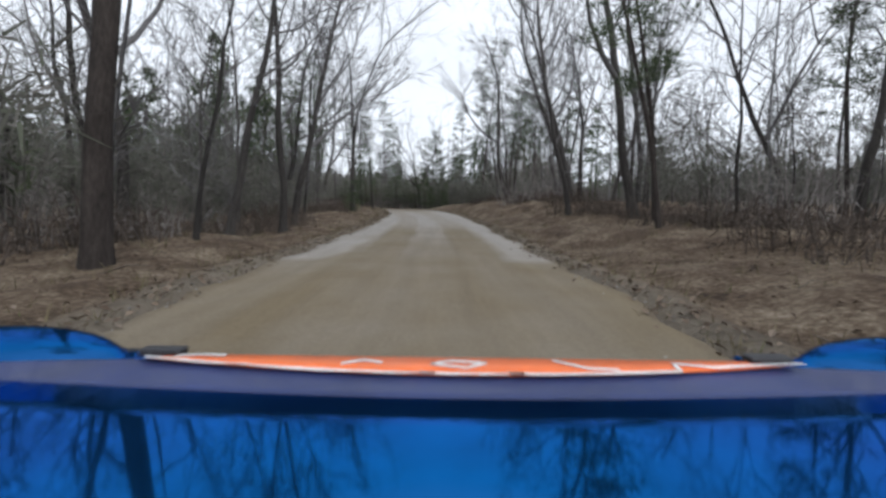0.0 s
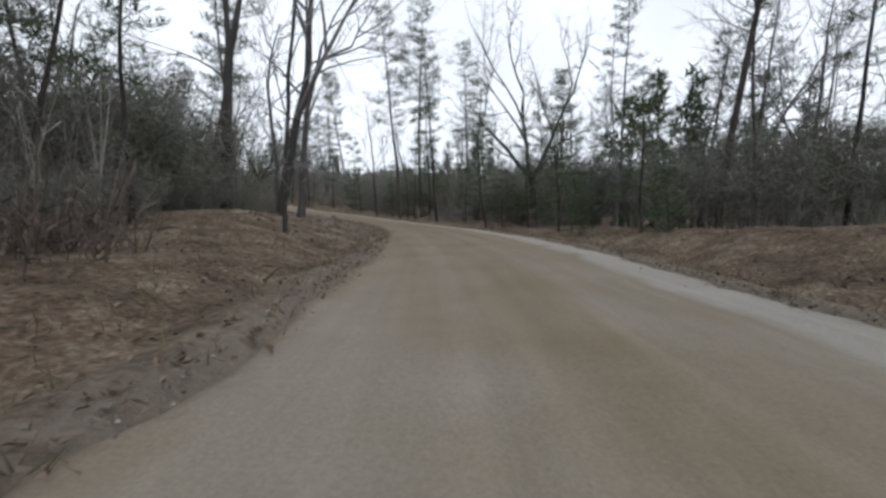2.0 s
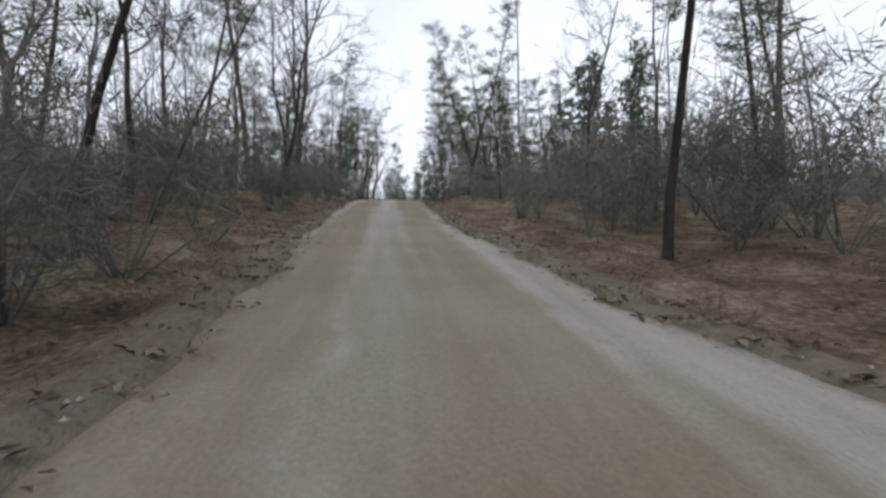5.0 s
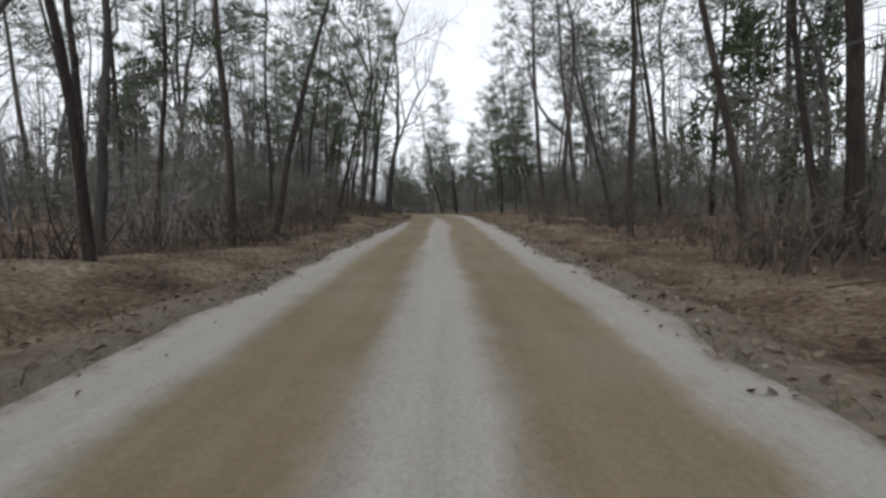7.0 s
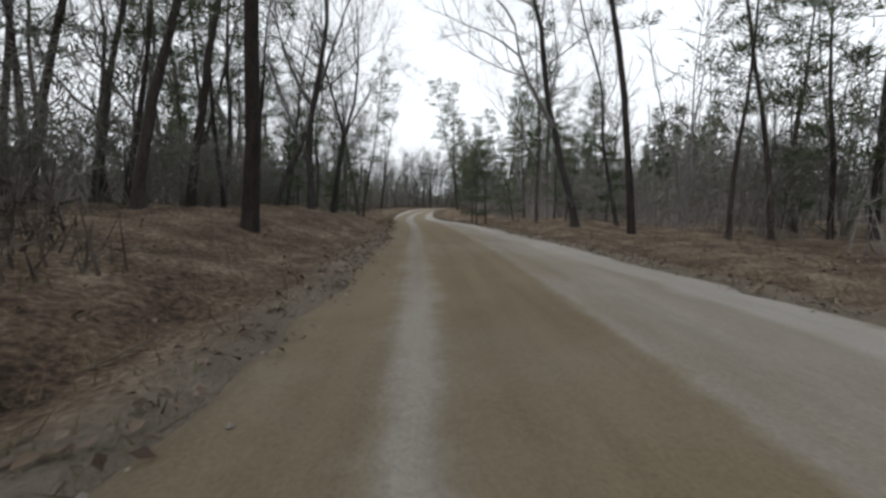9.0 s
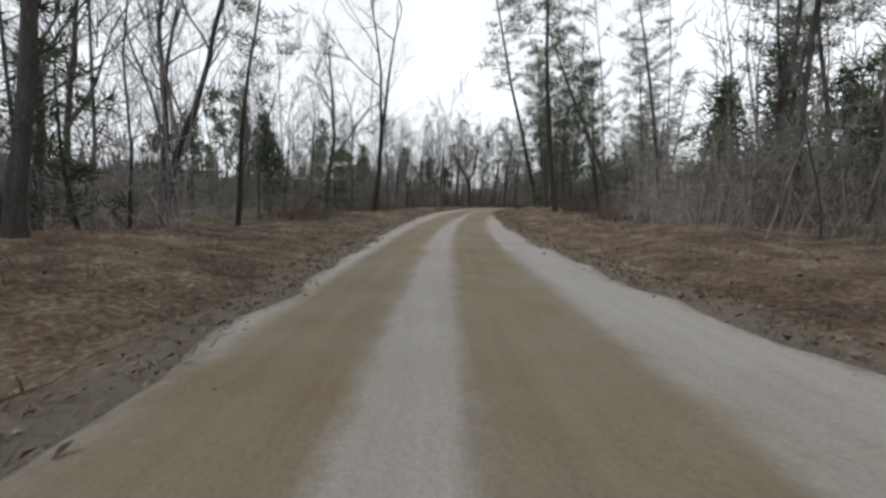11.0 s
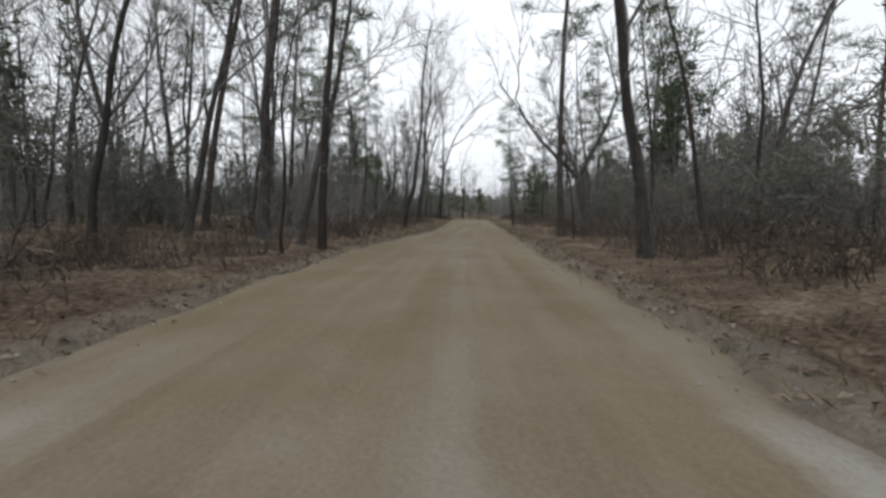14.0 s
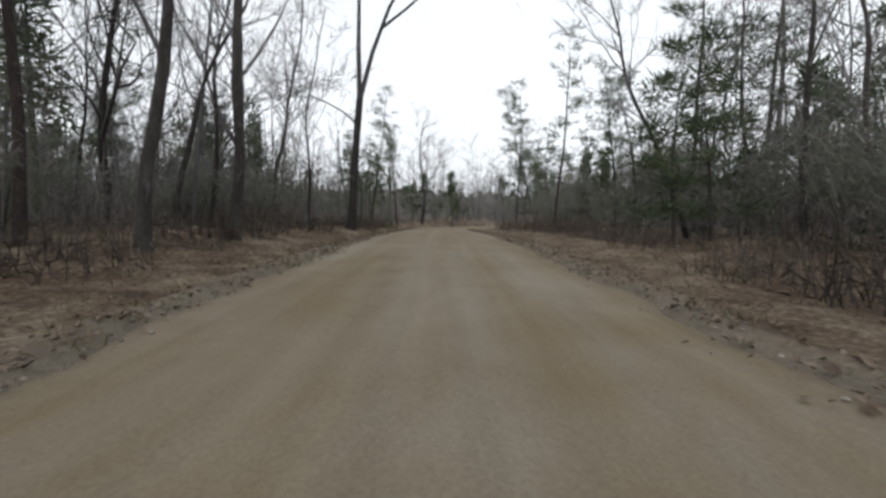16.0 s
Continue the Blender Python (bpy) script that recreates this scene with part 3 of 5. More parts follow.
def shrub(seed, height, width, count, leaf=1.0, material=None):
    """A dense bush of the understorey: stems and a cloud of fine twigs and blades with an uneven outline."""
    rng = random.Random(seed)
    st = Sticks()
    lumps = [(Vector((rng.gauss(0, width * 0.4), rng.gauss(0, width * 0.4), height * rng.uniform(0.25, 0.85))), rng.uniform(0.35, 0.6) * width) for _ in range(9)]
    for c, r in lumps:
        st.tube([Vector((0, 0, -0.2)), c * 0.6, c], [0.03, 0.018, 0.006], 3)
        for _ in range(count // 9):
            p = c + rand_dir(rng) * r * rng.random() ** 0.5
            d = (rand_dir(rng) + Vector((0, 0, 0.35))).normalized()
            st.blade(p, d, Matrix.Rotation(rng.uniform(0, 3.14), 3, d) @ d.orthogonal().normalized() * rng.uniform(0.008, 0.017) * leaf, rng.uniform(0.3, 0.65) * leaf**0.5)
    return st.mesh("shrub", material or M_SHRUB, False)


def thicket(seed, height, width, stems, twigs, material=None):
    """Leafless undergrowth: thin upright stems and a tangle of twigs."""
    rng = random.Random(seed)
    st = Sticks()
    for k in range(stems):
        a, d = rng.uniform(0, 6.28), width * math.sqrt(rng.random())
        p = Vector((d * math.cos(a), d * math.sin(a), -0.15))
        h = height * rng.uniform(0.35, 1.0)
        lean = Vector((rng.gauss(0, 0.3), rng.gauss(0, 0.3), 1)).normalized()
        if k % 7 == 0:
            r = rng.uniform(0.012, 0.03)
            st.tube([p, p + lean * h * 0.6 + rand_dir(rng) * 0.1, p + lean * h * 1.2], [r, r * 0.7, r * 0.2], 3)
        else:
            st.blade(p, lean, Matrix.Rotation(rng.uniform(0, 3.14), 3, lean) @ lean.orthogonal().normalized() * rng.uniform(0.01, 0.024), h)
        for _ in range(twigs):
            dd = (rand_dir(rng) + Vector((0, 0, 0.3))).normalized()
            st.blade(p + lean * h * rng.uniform(0.08, 0.95), dd, dd.orthogonal().normalized() * rng.uniform(0.01, 0.02), rng.uniform(0.12, 0.3) * height)
    return st.mesh("thicket", material or M_BRUSH, False)


# ---------------------------------------------------------------- road and ground
def build_road():
    lats = np.linspace(0, 1, 23)
    verts, faces, uvs, tans, damps, rims, worns, broads = [], [], [], [], [], [], [], []
    tan_f = np.interp(line_t, [-3, 0.35, 0.65, 0.9, 1.7, 2.0, 3.4, 4.6, 6.5, 7.9, 8.5, 9.0, 9.8, 11.2, 12.0, 12.7, 13.6, 14.2, 30], [0.9, 0.85, 0.4, 0.1, 0.1, 0.75, 0.9, 0.8, 0.0, 0.0, 0.25, 0.5, 0.55, 0.1, 0.05, 0.15, 0.35, 0.9, 1])
    worn_f = np.interp(line_t, [-3, 0.75, 0.98, 1.8, 2.1, 5.0, 6.5, 9.8, 11.9, 13.6, 30], [0.8, 0.85, 0.3, 0.35, 0.6, 0.7, 0.92, 1.0, 0.85, 0.9, 0.5])
    broad_f = np.interp(line_t, [7.9, 8.4, 9.9, 11.0, 12.2, 12.6, 14.0, 15.0], [0, 0.3, 0.3, 0.1, 0.1, 0.3, 0.3, 0])
    damp_f = np.interp(line_t, [2.0, 2.6, 3.4, 4.6, 5.2], [0, 0.25, 0.75, 0.65, 0])
    rng = np.random.RandomState(3)
    for i in range(len(line)):
        wob_l, wob_r = 0.22 * noise.noise((along[i] * 0.45, 0, 0)) + 0.12 * noise.noise((along[i] * 1.7, 5, 0)), 0.22 * noise.noise((along[i] * 0.45, 9, 0)) + 0.12 * noise.noise((along[i] * 1.7, 3, 0))
        for u in lats:
            lat = -(EL[i] + wob_l) + (EL[i] + ER[i] + wob_l + wob_r) * u
            x, y = line[i, 0] + side[i, 0] * lat, line[i, 1] + side[i, 1] * lat
            w = (EL[i] + ER[i]) / 2
            off = lat - (ER[i] - EL[i]) / 2
            z = mid_z[i] + 0.05 - 0.05 * (off / w) ** 2 - 0.018 * math.exp(-((abs(lat) - 1.05) / 0.3) ** 2) + 0.012 * noise.noise((x * 1.3, y * 1.3, 0))
            if u in (0.0, 1.0):
                z -= 0.12
            verts.append((x, y, z))
            uvs.append((lat, along[i]))
            rims.append(max(0, 1 - (w - abs(off)) / 0.85))
            # the pale windrow along the outer edge stays paler than the middle
            patchy = 0.35 * noise.noise((lat * 1.6, along[i] * 0.06, 4)) * (1 if 0.15 < tan_f[i] < 0.95 else 0.3)
            # loose gravel lies along the outer side of the bends, along both sides elsewhere
            tt = line_t[i]
            pale = off > w - 1.3 if 1.9 < tt < 5 or 8.5 < tt < 10 else off < 1.3 - w if 12.2 < tt < 14 else abs(off) > w - 1.3
            tans.append(min(1, max(0, tan_f[i] + patchy)) * (0.25 if pale and not tan_f[i] * (line_t[i] < 2 or line_t[i] > 5) > 0.8 else 1))
            worns.append(worn_f[i])
            broads.append(broad_f[i])
            damps.append(damp_f[i] * (1 if off < w - 1.6 else 0.15))
    m = len(lats)
    for i in range(len(line) - 1):
        for k in range(m - 1):
            faces.append((i * m + k, i * m + k + 1, (i + 1) * m + k + 1, (i + 1) * m + k))
    me = mesh_of("road", verts, faces, M_ROAD, True)
    uv = me.uv_layers.new(name="UVMap")
    idx = np.zeros(len(me.loops), int)
    me.loops.foreach_get("vertex_index", idx)
    uv.data.foreach_set("uv", np.array(uvs)[idx].ravel())
    for name, vals in (("tan", tans), ("damp", damps), ("rim", rims), ("worn", worns), ("broad", broads)):
        me.attributes.new(name, "FLOAT", "POINT").data.foreach_set("value", np.array(vals))
    tagged(new("road", me), "single-lane tan and pale grey gravel forest road", "road", kind="structure")


def build_ground():
    outs = np.array([-0.6, -0.2, 0.0, 0.15, 0.3, 0.5, 0.8, 1.1, 1.4, 1.8, 2.3, 3, 3.8, 4.8, 6, 7.5, 9, 11, 13.5, 16.5, 20, 25, 31, 38, 46])
    verts, faces = [], []
    rows = range(0, len(line), 1)
    m = 2 * len(outs)
    for i in rows:
        col = []
        for sgn, e, b in ((-1, EL[i], BL[i]), (1, ER[i], BR[i])):
            lat = sgn * (e + outs)
            x, y = line[i, 0] + side[i, 0] * lat, line[i, 1] + side[i, 1] * lat
            z = mid_z[i] + verge(outs, b, x, y)
            z[:2] = mid_z[i] - 0.1
            pts = list(zip(x, y, z))
            col += pts[::-1] if sgn < 0 else pts
        verts += col
    for r in range(len(line) - 1):
        for k in range(m - 1):
            faces.append((r * m + k, r * m + k + 1, (r + 1) * m + k + 1, (r + 1) * m + k))
    # the far country, in one sheet with it
    base = len(verts)
    g = np.concatenate([[-1600, -900, -500], np.arange(-330, 171, 20), [350, 750, 1450]])
    h = np.concatenate([[-1400, -700, -300], np.arange(-150, 411, 20), [600, 1000, 1700]])
    for y in h:
        for x in g:
            verts.append((x, y, ground_z(x, y) - 0.75))
    for j in range(len(h) - 1):
        for k in range(len(g) - 1):
            a = base + j * len(g) + k
            faces.append((a, a + 1, a + len(g) + 1, a + len(g)))
    me = mesh_of("ground", verts, faces, M_LITTER, True)
    dust = np.zeros(len(verts))
    near_edge = np.clip(1 - outs / 1.2, 0, 1)
    dust[:base] = np.tile(np.concatenate([near_edge[::-1], near_edge]), len(line))
    me.attributes.new("dust", "FLOAT", "POINT").data.foreach_set("value", dust)
    wet = np.zeros((len(line), m))
    bare = np.clip((line_t - 2.7) / 0.6, 0, 1) * np.clip((4.9 - line_t) / 0.5, 0, 1)
    wet[:, : len(outs)] = bare[:, None] * np.clip((9.5 - outs[::-1]) / 4, 0, 1)[None, :]
    mud = np.zeros(len(verts))
    mud[:base] = wet.ravel()
    me.attributes.new("mud", "FLOAT", "POINT").data.foreach_set("value", mud)
    tagged(new("ground", me), "woodland floor covered in brown leaf litter", "ground", kind="structure")


build_road()
build_ground()


def wood_wall(places, heights, seed):
    """A ragged wall of distant wood along the given ground places."""
    rng = random.Random(seed)
    verts, faces = [], []
    for (x, y, z), hgt in zip(places, heights):
        top = hgt * rng.uniform(0.55, 1.0) * (1.25 if rng.random() < 0.12 else 1)
        for k in (0, 0.5, 0.85, 1):
            verts.append((x + rng.uniform(-0.5, 0.5) * k, y + rng.uniform(-0.5, 0.5) * k, z - 1.5 + (top + 1.5) * k))
    for j in range(len(places) - 1):
        for k in range(3):
            a = j * 4 + k
            faces.append((a, a + 4, a + 5, a + 1))
    tagged(new("backdrop", mesh_of("backdrop", verts, faces, M_FAR)), "grey-brown mass of distant leafless wood", "woods", kind="structure")


def build_backdrop():
    """Rows of wood far behind, closing the view on both sides and at the ends."""
    rng = random.Random(5)
    for s in (-1, 1):
        for dist, hgt in ((62, 7.0), (78, 9.5)):
            ps = []
            for j in np.arange(0, len(line) - 1, 0.5):
                i = int(j)
                lat = s * (dist + 3 * noise.noise((j * 0.05, dist, s)))
                x = line[i, 0] + (line[i + 1, 0] - line[i, 0]) * (j - i) + side[i, 0] * lat
                y = line[i, 1] + (line[i + 1, 1] - line[i, 1]) * (j - i) + side[i, 1] * lat
                ps.append((x, y, mid_z[i]))
            wood_wall(ps, [hgt * (1 + 0.35 * noise.noise((k * 0.06, dist, 2))) for k in range(len(ps))], int(dist) + s)
    for end in (0, len(line) - 1):
        ps = [(line[end, 0] + side[end, 0] * lat, line[end, 1] + side[end, 1] * lat, mid_z[end]) for lat in np.arange(-80, 80, 0.45)]
        wood_wall(ps, [9] * len(ps), 90 + end)


build_backdrop()

# ---------------------------------------------------------------- the trees' patterns
BARE = [bare_tree(11 + k, h, r, c, f) for k, (h, r, c, f) in enumerate([(17, 0.2, 0.3, True), (15, 0.17, 0.26, False), (18, 0.24, 0.36, True), (14, 0.14, 0.3, False), (16, 0.18, 0.22, True), (12, 0.1, 0.26, False), (13, 0.12, 0.3, False), (19, 0.3, 0.32, True), (15, 0.17, 0.24, True), (16, 0.2, 0.28, True)])]
PINE = [pine_tree(31 + k, h, r, c, s) for k, (h, r, c, s) in enumerate([(20, 0.165, 0.42, 2.6), (18, 0.145, 0.36, 2.3), (22, 0.185, 0.46, 3.0), (15, 0.115, 0.34, 1.9), (17, 0.15, 0.3, 2.5)])]
YOUNG = [pine_tree(51 + k, h, r, c, s, "young evergreen with green needles down to the ground", 1.3, 0.95) for k, (h, r, c, s) in enumerate([(6.5, 0.07, 0.1, 1.5), (9, 0.09, 0.12, 1.8), (4.5, 0.05, 0.08, 1.2)])]
SLIM = [bare_tree(71 + k, h, r, c, False, "slim leafless sapling among the roadside trees", "sapling") for k, (h, r, c) in enumerate([(10, 0.055, 0.18), (8, 0.045, 0.15), (12, 0.07, 0.25), (9, 0.06, 0.12)])]
OAK = [crooked_oak(91, 13, 0.27, 3.6, [(0.2, 0.9, 0.75), (2.6, 0.35, 0.8), (-1.2, 0.7, 0.6)], (0.16, 0), "old oak with heavy bare limbs reaching over the road"),
       crooked_oak(92, 14, 0.33, 4.6, [(0.1, 0.75, 0.8), (3.2, 0.65, 0.85), (1.6, 0.3, 0.55)], (0, 0), "broad leafless oak forked into two crooked limbs")]
FORKED = [crooked_oak(95, 17, 0.19, 6.2, [(0.3, 0.3, 0.9), (3.3, 0.28, 0.85)], (0.03, 0), "tall leafless tree forked into two upright stems"),
          crooked_oak(96, 15, 0.15, 5.2, [(0.9, 0.35, 0.85), (3.9, 0.3, 0.9), (2.2, 0.6, 0.5)], (-0.04, 0.02), "leafless tree forked high up into slim stems")]
MIDDLE = [pine_tree(61 + k, h, r, c, s, "bushy dark pine with branches from low down", 1.35, 0.8) for k, (h, r, c, s) in enumerate([(13, 0.15, 0.16, 2.3), (16, 0.18, 0.25, 2.6), (11, 0.12, 0.12, 2.1)])]
PATTERNS = {"f": FORKED, "m": MIDDLE, "b": BARE, "p": PINE, "y": YOUNG, "s": SLIM, "o": OAK}
USED = set()
PLANTED = []


def plant(kind, t, lat, which=0, scale=1.0, turn=None, lean=None):
    """Sets a tree by the moment the drive passes it and its metres to the right; roadside trees lean a little over the road."""
    x, y, z = spot(t, lat)
    src = PATTERNS[kind][which % len(PATTERNS[kind])]
    rng = random.Random(int(t * 100) * 37 + int(lat * 10))
    turn = rng.uniform(0, 360) if turn is None else turn
    if lean is None:
        lean = rng.gauss(4.5, 3.2) if abs(lat) < 14 and kind in "bpsm" else rng.gauss(0.5, 1.5)
    i = locate(x, y)[0]
    d = -math.copysign(1, lat) * side[i]
    m = Matrix.Translation((x, y, z)) @ Matrix.Rotation(radians(lean), 4, Vector((-d[1], d[0], 0))) @ Matrix.Rotation(radians(rng.gauss(0, 2.5)), 4, Vector((d[0], d[1], 0)))
    m = m @ pose(0, 0, 0, 0, 0, turn) @ Matrix.Scale(scale, 4)
    PLANTED.append((x, y))
    if src.name not in USED:
        USED.add(src.name)
        src.matrix_basis = m
        return src
    keep = src.matrix_basis.copy()
    src.matrix_basis = Matrix.Identity(4)
    ob = copy_thing(src, m)
    src.matrix_basis = keep
    return ob


# trees along the drive: kind, moment of passing, metres to the right, pattern, size, turn, lean towards the road
plant("b", 0.30, 9.5, 9, 1.00, None, 8)
plant("p", 0.33, -6.2, 2, 1.30, None, 3)
plant("b", 0.47, -6.2, 5, 0.80, None, 5)
plant("p", 0.56, 7.1, 3, 0.80, None, 6)
plant("b", 0.61, -6.9, 3, 1.05, None, 4)
plant("b", 0.63, 10.9, 5, 0.80, None, 9)
plant("s", 0.66, -8.5, 3, 1.00, None, 4)
plant("p", 0.76, 9.5, 3, 1.04, None, 4)
plant("b", 0.78, -6.5, 1, 1.05, None, 3)
plant("b", 0.83, 9.4, 2, 1.00, None, 13)
plant("s", 0.89, -9.5, 2, 1.29, None, 2)
plant("b", 0.92, 7.1, 1, 0.88, None, 9)
plant("b", 0.98, -7.4, 8, 1.12, None, 9)
plant("s", 1.27, -8.3, 2, 1.30, None, 8)
plant("b", 1.34, 11.4, 7, 1.00, None, 10)
plant("b", 1.55, 13.2, 2, 1.08, None, 12)
plant("b", 1.65, 13.9, 1, 1.00, None, 9)
plant("b", 1.67, -12.1, 2, 1.04, None, 16)
plant("p", 1.72, -11.3, 3, 0.80, None, 4)
plant("p", 1.75, -13.9, 4, 1.00, None, 5)
plant("f", 1.90, -5.5, 0, 1.15, 100, 1)
# this evergreen stands in for green ivy round the forked tree's foot
plant("y", 1.82, -5.7, 2, 0.70, None, 2)
plant("p", 1.87, -10.5, 4, 0.80, None, 4)
plant("b", 1.97, 11.8, 2, 1.05, None, 10)
plant("s", 2.02, -9.2, 2, 1.30, None, 5)
plant("p", 2.16, 17.1, 1, 1.00, None, 3)
plant("b", 2.14, 13.5, 3, 1.05, None, 11)
plant("p", 2.52, -10.7, 3, 0.80, None, 6)
plant("p", 2.60, -9.1, 3, 0.80, None, 3)
plant("f", 2.97, -9.0, 0, 1.30, None, 3)
plant("s", 2.64, -4.6, 2, 1.30, None, 3)
plant("b", 3.24, -7.2, 7, 1.13, None, 6)
plant("f", 3.53, -6.0, 0, 1.35, 200, 6)
plant("p", 2.56, 16.9, 2, 0.95, None, 2)
plant("b", 2.95, 20.8, 9, 0.95, None, 7)
plant("b", 3.00, 25.5, 4, 1.00, None, 8)
plant("p", 3.01, 19.9, 2, 1.30, None, 1)
plant("p", 3.50, -13.0, 0, 1.00, None, 6)
plant("m", 3.60, 30.0, 1, 1.00, None, 1)
plant("o", 3.45, 13.5, 0, 1.20, 239, 0)
plant("p", 3.61, 26.5, 2, 1.03, None, 8)
plant("p", 3.80, 27.6, 3, 0.77, None, 7)
plant("m", 3.87, 24.2, 1, 1.12, None, 2)
plant("b", 3.86, -8.2, 2, 1.10, None, 5)
plant("m", 3.94, -12.2, 2, 0.68, None, 3)
plant("p", 4.01, 10.3, 0, 1.03, None, 9)
plant("p", 4.15, 7.2, 2, 1.08, None, 4)
plant("m", 4.17, 9.4, 2, 0.89, None, 2)
plant("m", 4.18, 13.0, 2, 0.60, None, 5)
plant("s", 4.25, 9.4, 2, 1.29, None, 4)
plant("m", 4.32, 8.1, 2, 0.60, None, 3)
plant("p", 4.32, 12.3, 2, 1.30, None, 4)
plant("p", 4.37, 14.2, 1, 1.02, None, 1)
plant("b", 4.39, 6.6, 3, 1.14, None, 11)
plant("m", 4.60, -14.0, 2, 0.78, None, 1)
plant("m", 4.66, -15.6, 2, 0.83, None, 4)
plant("p", 4.66, 27.4, 2, 1.30, None, -5)
plant("p", 4.69, 8.1, 3, 0.80, None, 8)
plant("m", 4.82, 9.2, 2, 0.60, None, 4)
plant("m", 4.86, -14.2, 2, 1.00, None, 3)
plant("m", 4.88, 9.5, 2, 0.60, None, 3)
plant("o", 5.00, -5.1, 0, 1.15, 42, 3)
plant("s", 4.80, -9.6, 2, 1.1, None, 1)
plant("b", 5.06, -8.6, 2, 1.13, None, 6)
plant("b", 5.10, -12.0, 5, 0.90, None, 4)
plant("p", 5.13, 10.2, 3, 0.87, None, 4)
plant("s", 5.13, 6.0, 0, 1.27, None, 1)
plant("p", 5.13, 5.4, 1, 0.97, None, 1)
plant("p", 5.15, 5.3, 3, 0.80, None, 1)
plant("p", 5.32, 5.2, 3, 0.87, None, 0)
plant("p", 5.65, 22.1, 0, 1.30, None, 3)
plant("p", 5.91, 21.2, 4, 0.99, None, 1)
plant("p", 6.12, 24.6, 2, 1.30, None, -6)
plant("p", 7.30, -5.9, 3, 0.80, None, 2)
plant("p", 7.32, 7.3, 1, 1.03, None, 8)
plant("p", 7.38, 8.0, 3, 0.80, None, 6)
plant("b", 7.45, -8.5, 3, 1.00, None, 8)
plant("p", 7.47, 7.9, 1, 0.80, None, 10)
plant("p", 7.52, -6.1, 3, 0.96, None, 6)
plant("p", 7.55, -8.7, 3, 0.80, None, 5)
plant("p", 7.59, 6.1, 3, 0.96, None, 5)
plant("p", 7.66, -6.1, 3, 1.04, None, 10)
plant("b", 7.68, 6.3, 6, 0.80, None, 7)
plant("p", 7.90, -8.6, 3, 0.96, None, 6)
plant("p", 8.26, -6.9, 4, 0.80, None, 9)
plant("s", 8.35, -6.6, 3, 1.17, None, 4)
plant("p", 8.42, -6.5, 3, 0.80, None, 5)
plant("p", 8.55, 17.8, 1, 0.90, None, 6)
plant("b", 8.38, 10.2, 2, 0.95, None, 6)
plant("b", 8.48, 7.9, 5, 1.0, None, 6)
plant("m", 8.60, 7.6, 2, 0.69, None, 2)
plant("p", 8.64, 14.0, 2, 1.24, None, 10)
plant("f", 8.64, -6.0, 1, 1.30, None, 0)
plant("p", 8.67, 10.9, 2, 1.30, None, 8)
plant("m", 8.69, 6.9, 2, 0.97, None, 2)
plant("f", 8.81, -5.4, 0, 1.16, None, 6)
plant("p", 8.88, -6.3, 4, 0.80, None, 11)
plant("s", 8.98, -6.0, 0, 0.80, None, 7)
plant("p", 9.06, 24.1, 1, 0.94, None, 10)
plant("p", 9.51, -7.8, 4, 1.05, None, 4)
plant("b", 9.15, 23.0, 7, 1.10, None, 9)
plant("p", 9.18, 16.0, 3, 0.96, None, 6)
plant("b", 8.96, -3.6, 7, 1.00, None, 3)
plant("p", 9.22, 14.1, 4, 1.30, None, 9)
plant("p", 9.25, 11.9, 3, 1.04, None, 5)
plant("p", 9.28, 17.2, 4, 1.07, None, 14)
plant("p", 9.32, 11.9, 3, 0.96, None, 5)
plant("p", 9.49, -4.6, 2, 1.15, None, 5)
plant("p", 9.63, 11.2, 3, 0.81, None, 3)
plant("m", 9.66, 15.9, 2, 0.98, None, 4)
plant("p", 9.67, 13.7, 4, 0.81, None, 6)
plant("p", 9.78, 9.5, 0, 1.03, None, 5)
plant("b", 9.83, 7.4, 0, 0.95, None, 12)
plant("b", 9.89, 10.1, 5, 1.10, None, 13)
plant("b", 10.15, -8.5, 4, 1.00, None, 6)
plant("p", 10.20, -14.0, 4, 1.00, None, 8)
plant("p", 10.25, -11.0, 1, 1.00, None, 8)
plant("f", 10.11, -4.9, 1, 0.90, None, 6)
plant("p", 10.21, 8.3, 3, 0.96, None, 3)
plant("y", 10.26, -5.2, 2, 1.04, None, 1)
plant("m", 10.46, 5.2, 2, 0.60, None, 1)
plant("m", 10.47, 6.0, 2, 0.60, None, 2)
plant("m", 10.53, 5.1, 2, 0.60, None, 1)
plant("p", 10.50, -4.0, 3, 0.85, None, 4)
plant("b", 10.89, -5.4, 9, 1.05, None, 1)
plant("p", 12.36, 6.6, 2, 1.03, None, 8)
plant("p", 12.46, 6.2, 3, 0.80, None, 5)
plant("p", 12.52, 11.4, 4, 1.13, None, 14)
plant("y", 12.54, 5.8, 2, 0.67, None, 5)
plant("y", 12.55, -12.2, 0, 0.97, None, 6)
plant("p", 12.64, 5.9, 3, 0.80, None, 5)
plant("s", 12.64, -11.5, 3, 1.30, None, 3)
plant("f", 12.70, -9.8, 0, 1.21, None, 5)
plant("b", 12.88, -10.0, 3, 0.93, None, 3)
plant("p", 13.05, 6.6, 1, 0.95, None, 5)
plant("m", 13.20, 7.0, 1, 0.9, None, 3)
plant("p", 12.95, 8.2, 3, 1.0, None, 5)
plant("p", 13.30, 8.6, 0, 0.95, None, 5)
plant("m", 13.38, 7.4, 0, 0.85, None, 3)
plant("p", 13.14, 5.4, 2, 1.28, None, 12)
plant("s", 13.12, -5.7, 0, 1.30, None, 1)
plant("b", 13.24, -11.0, 6, 0.80, None, 6)
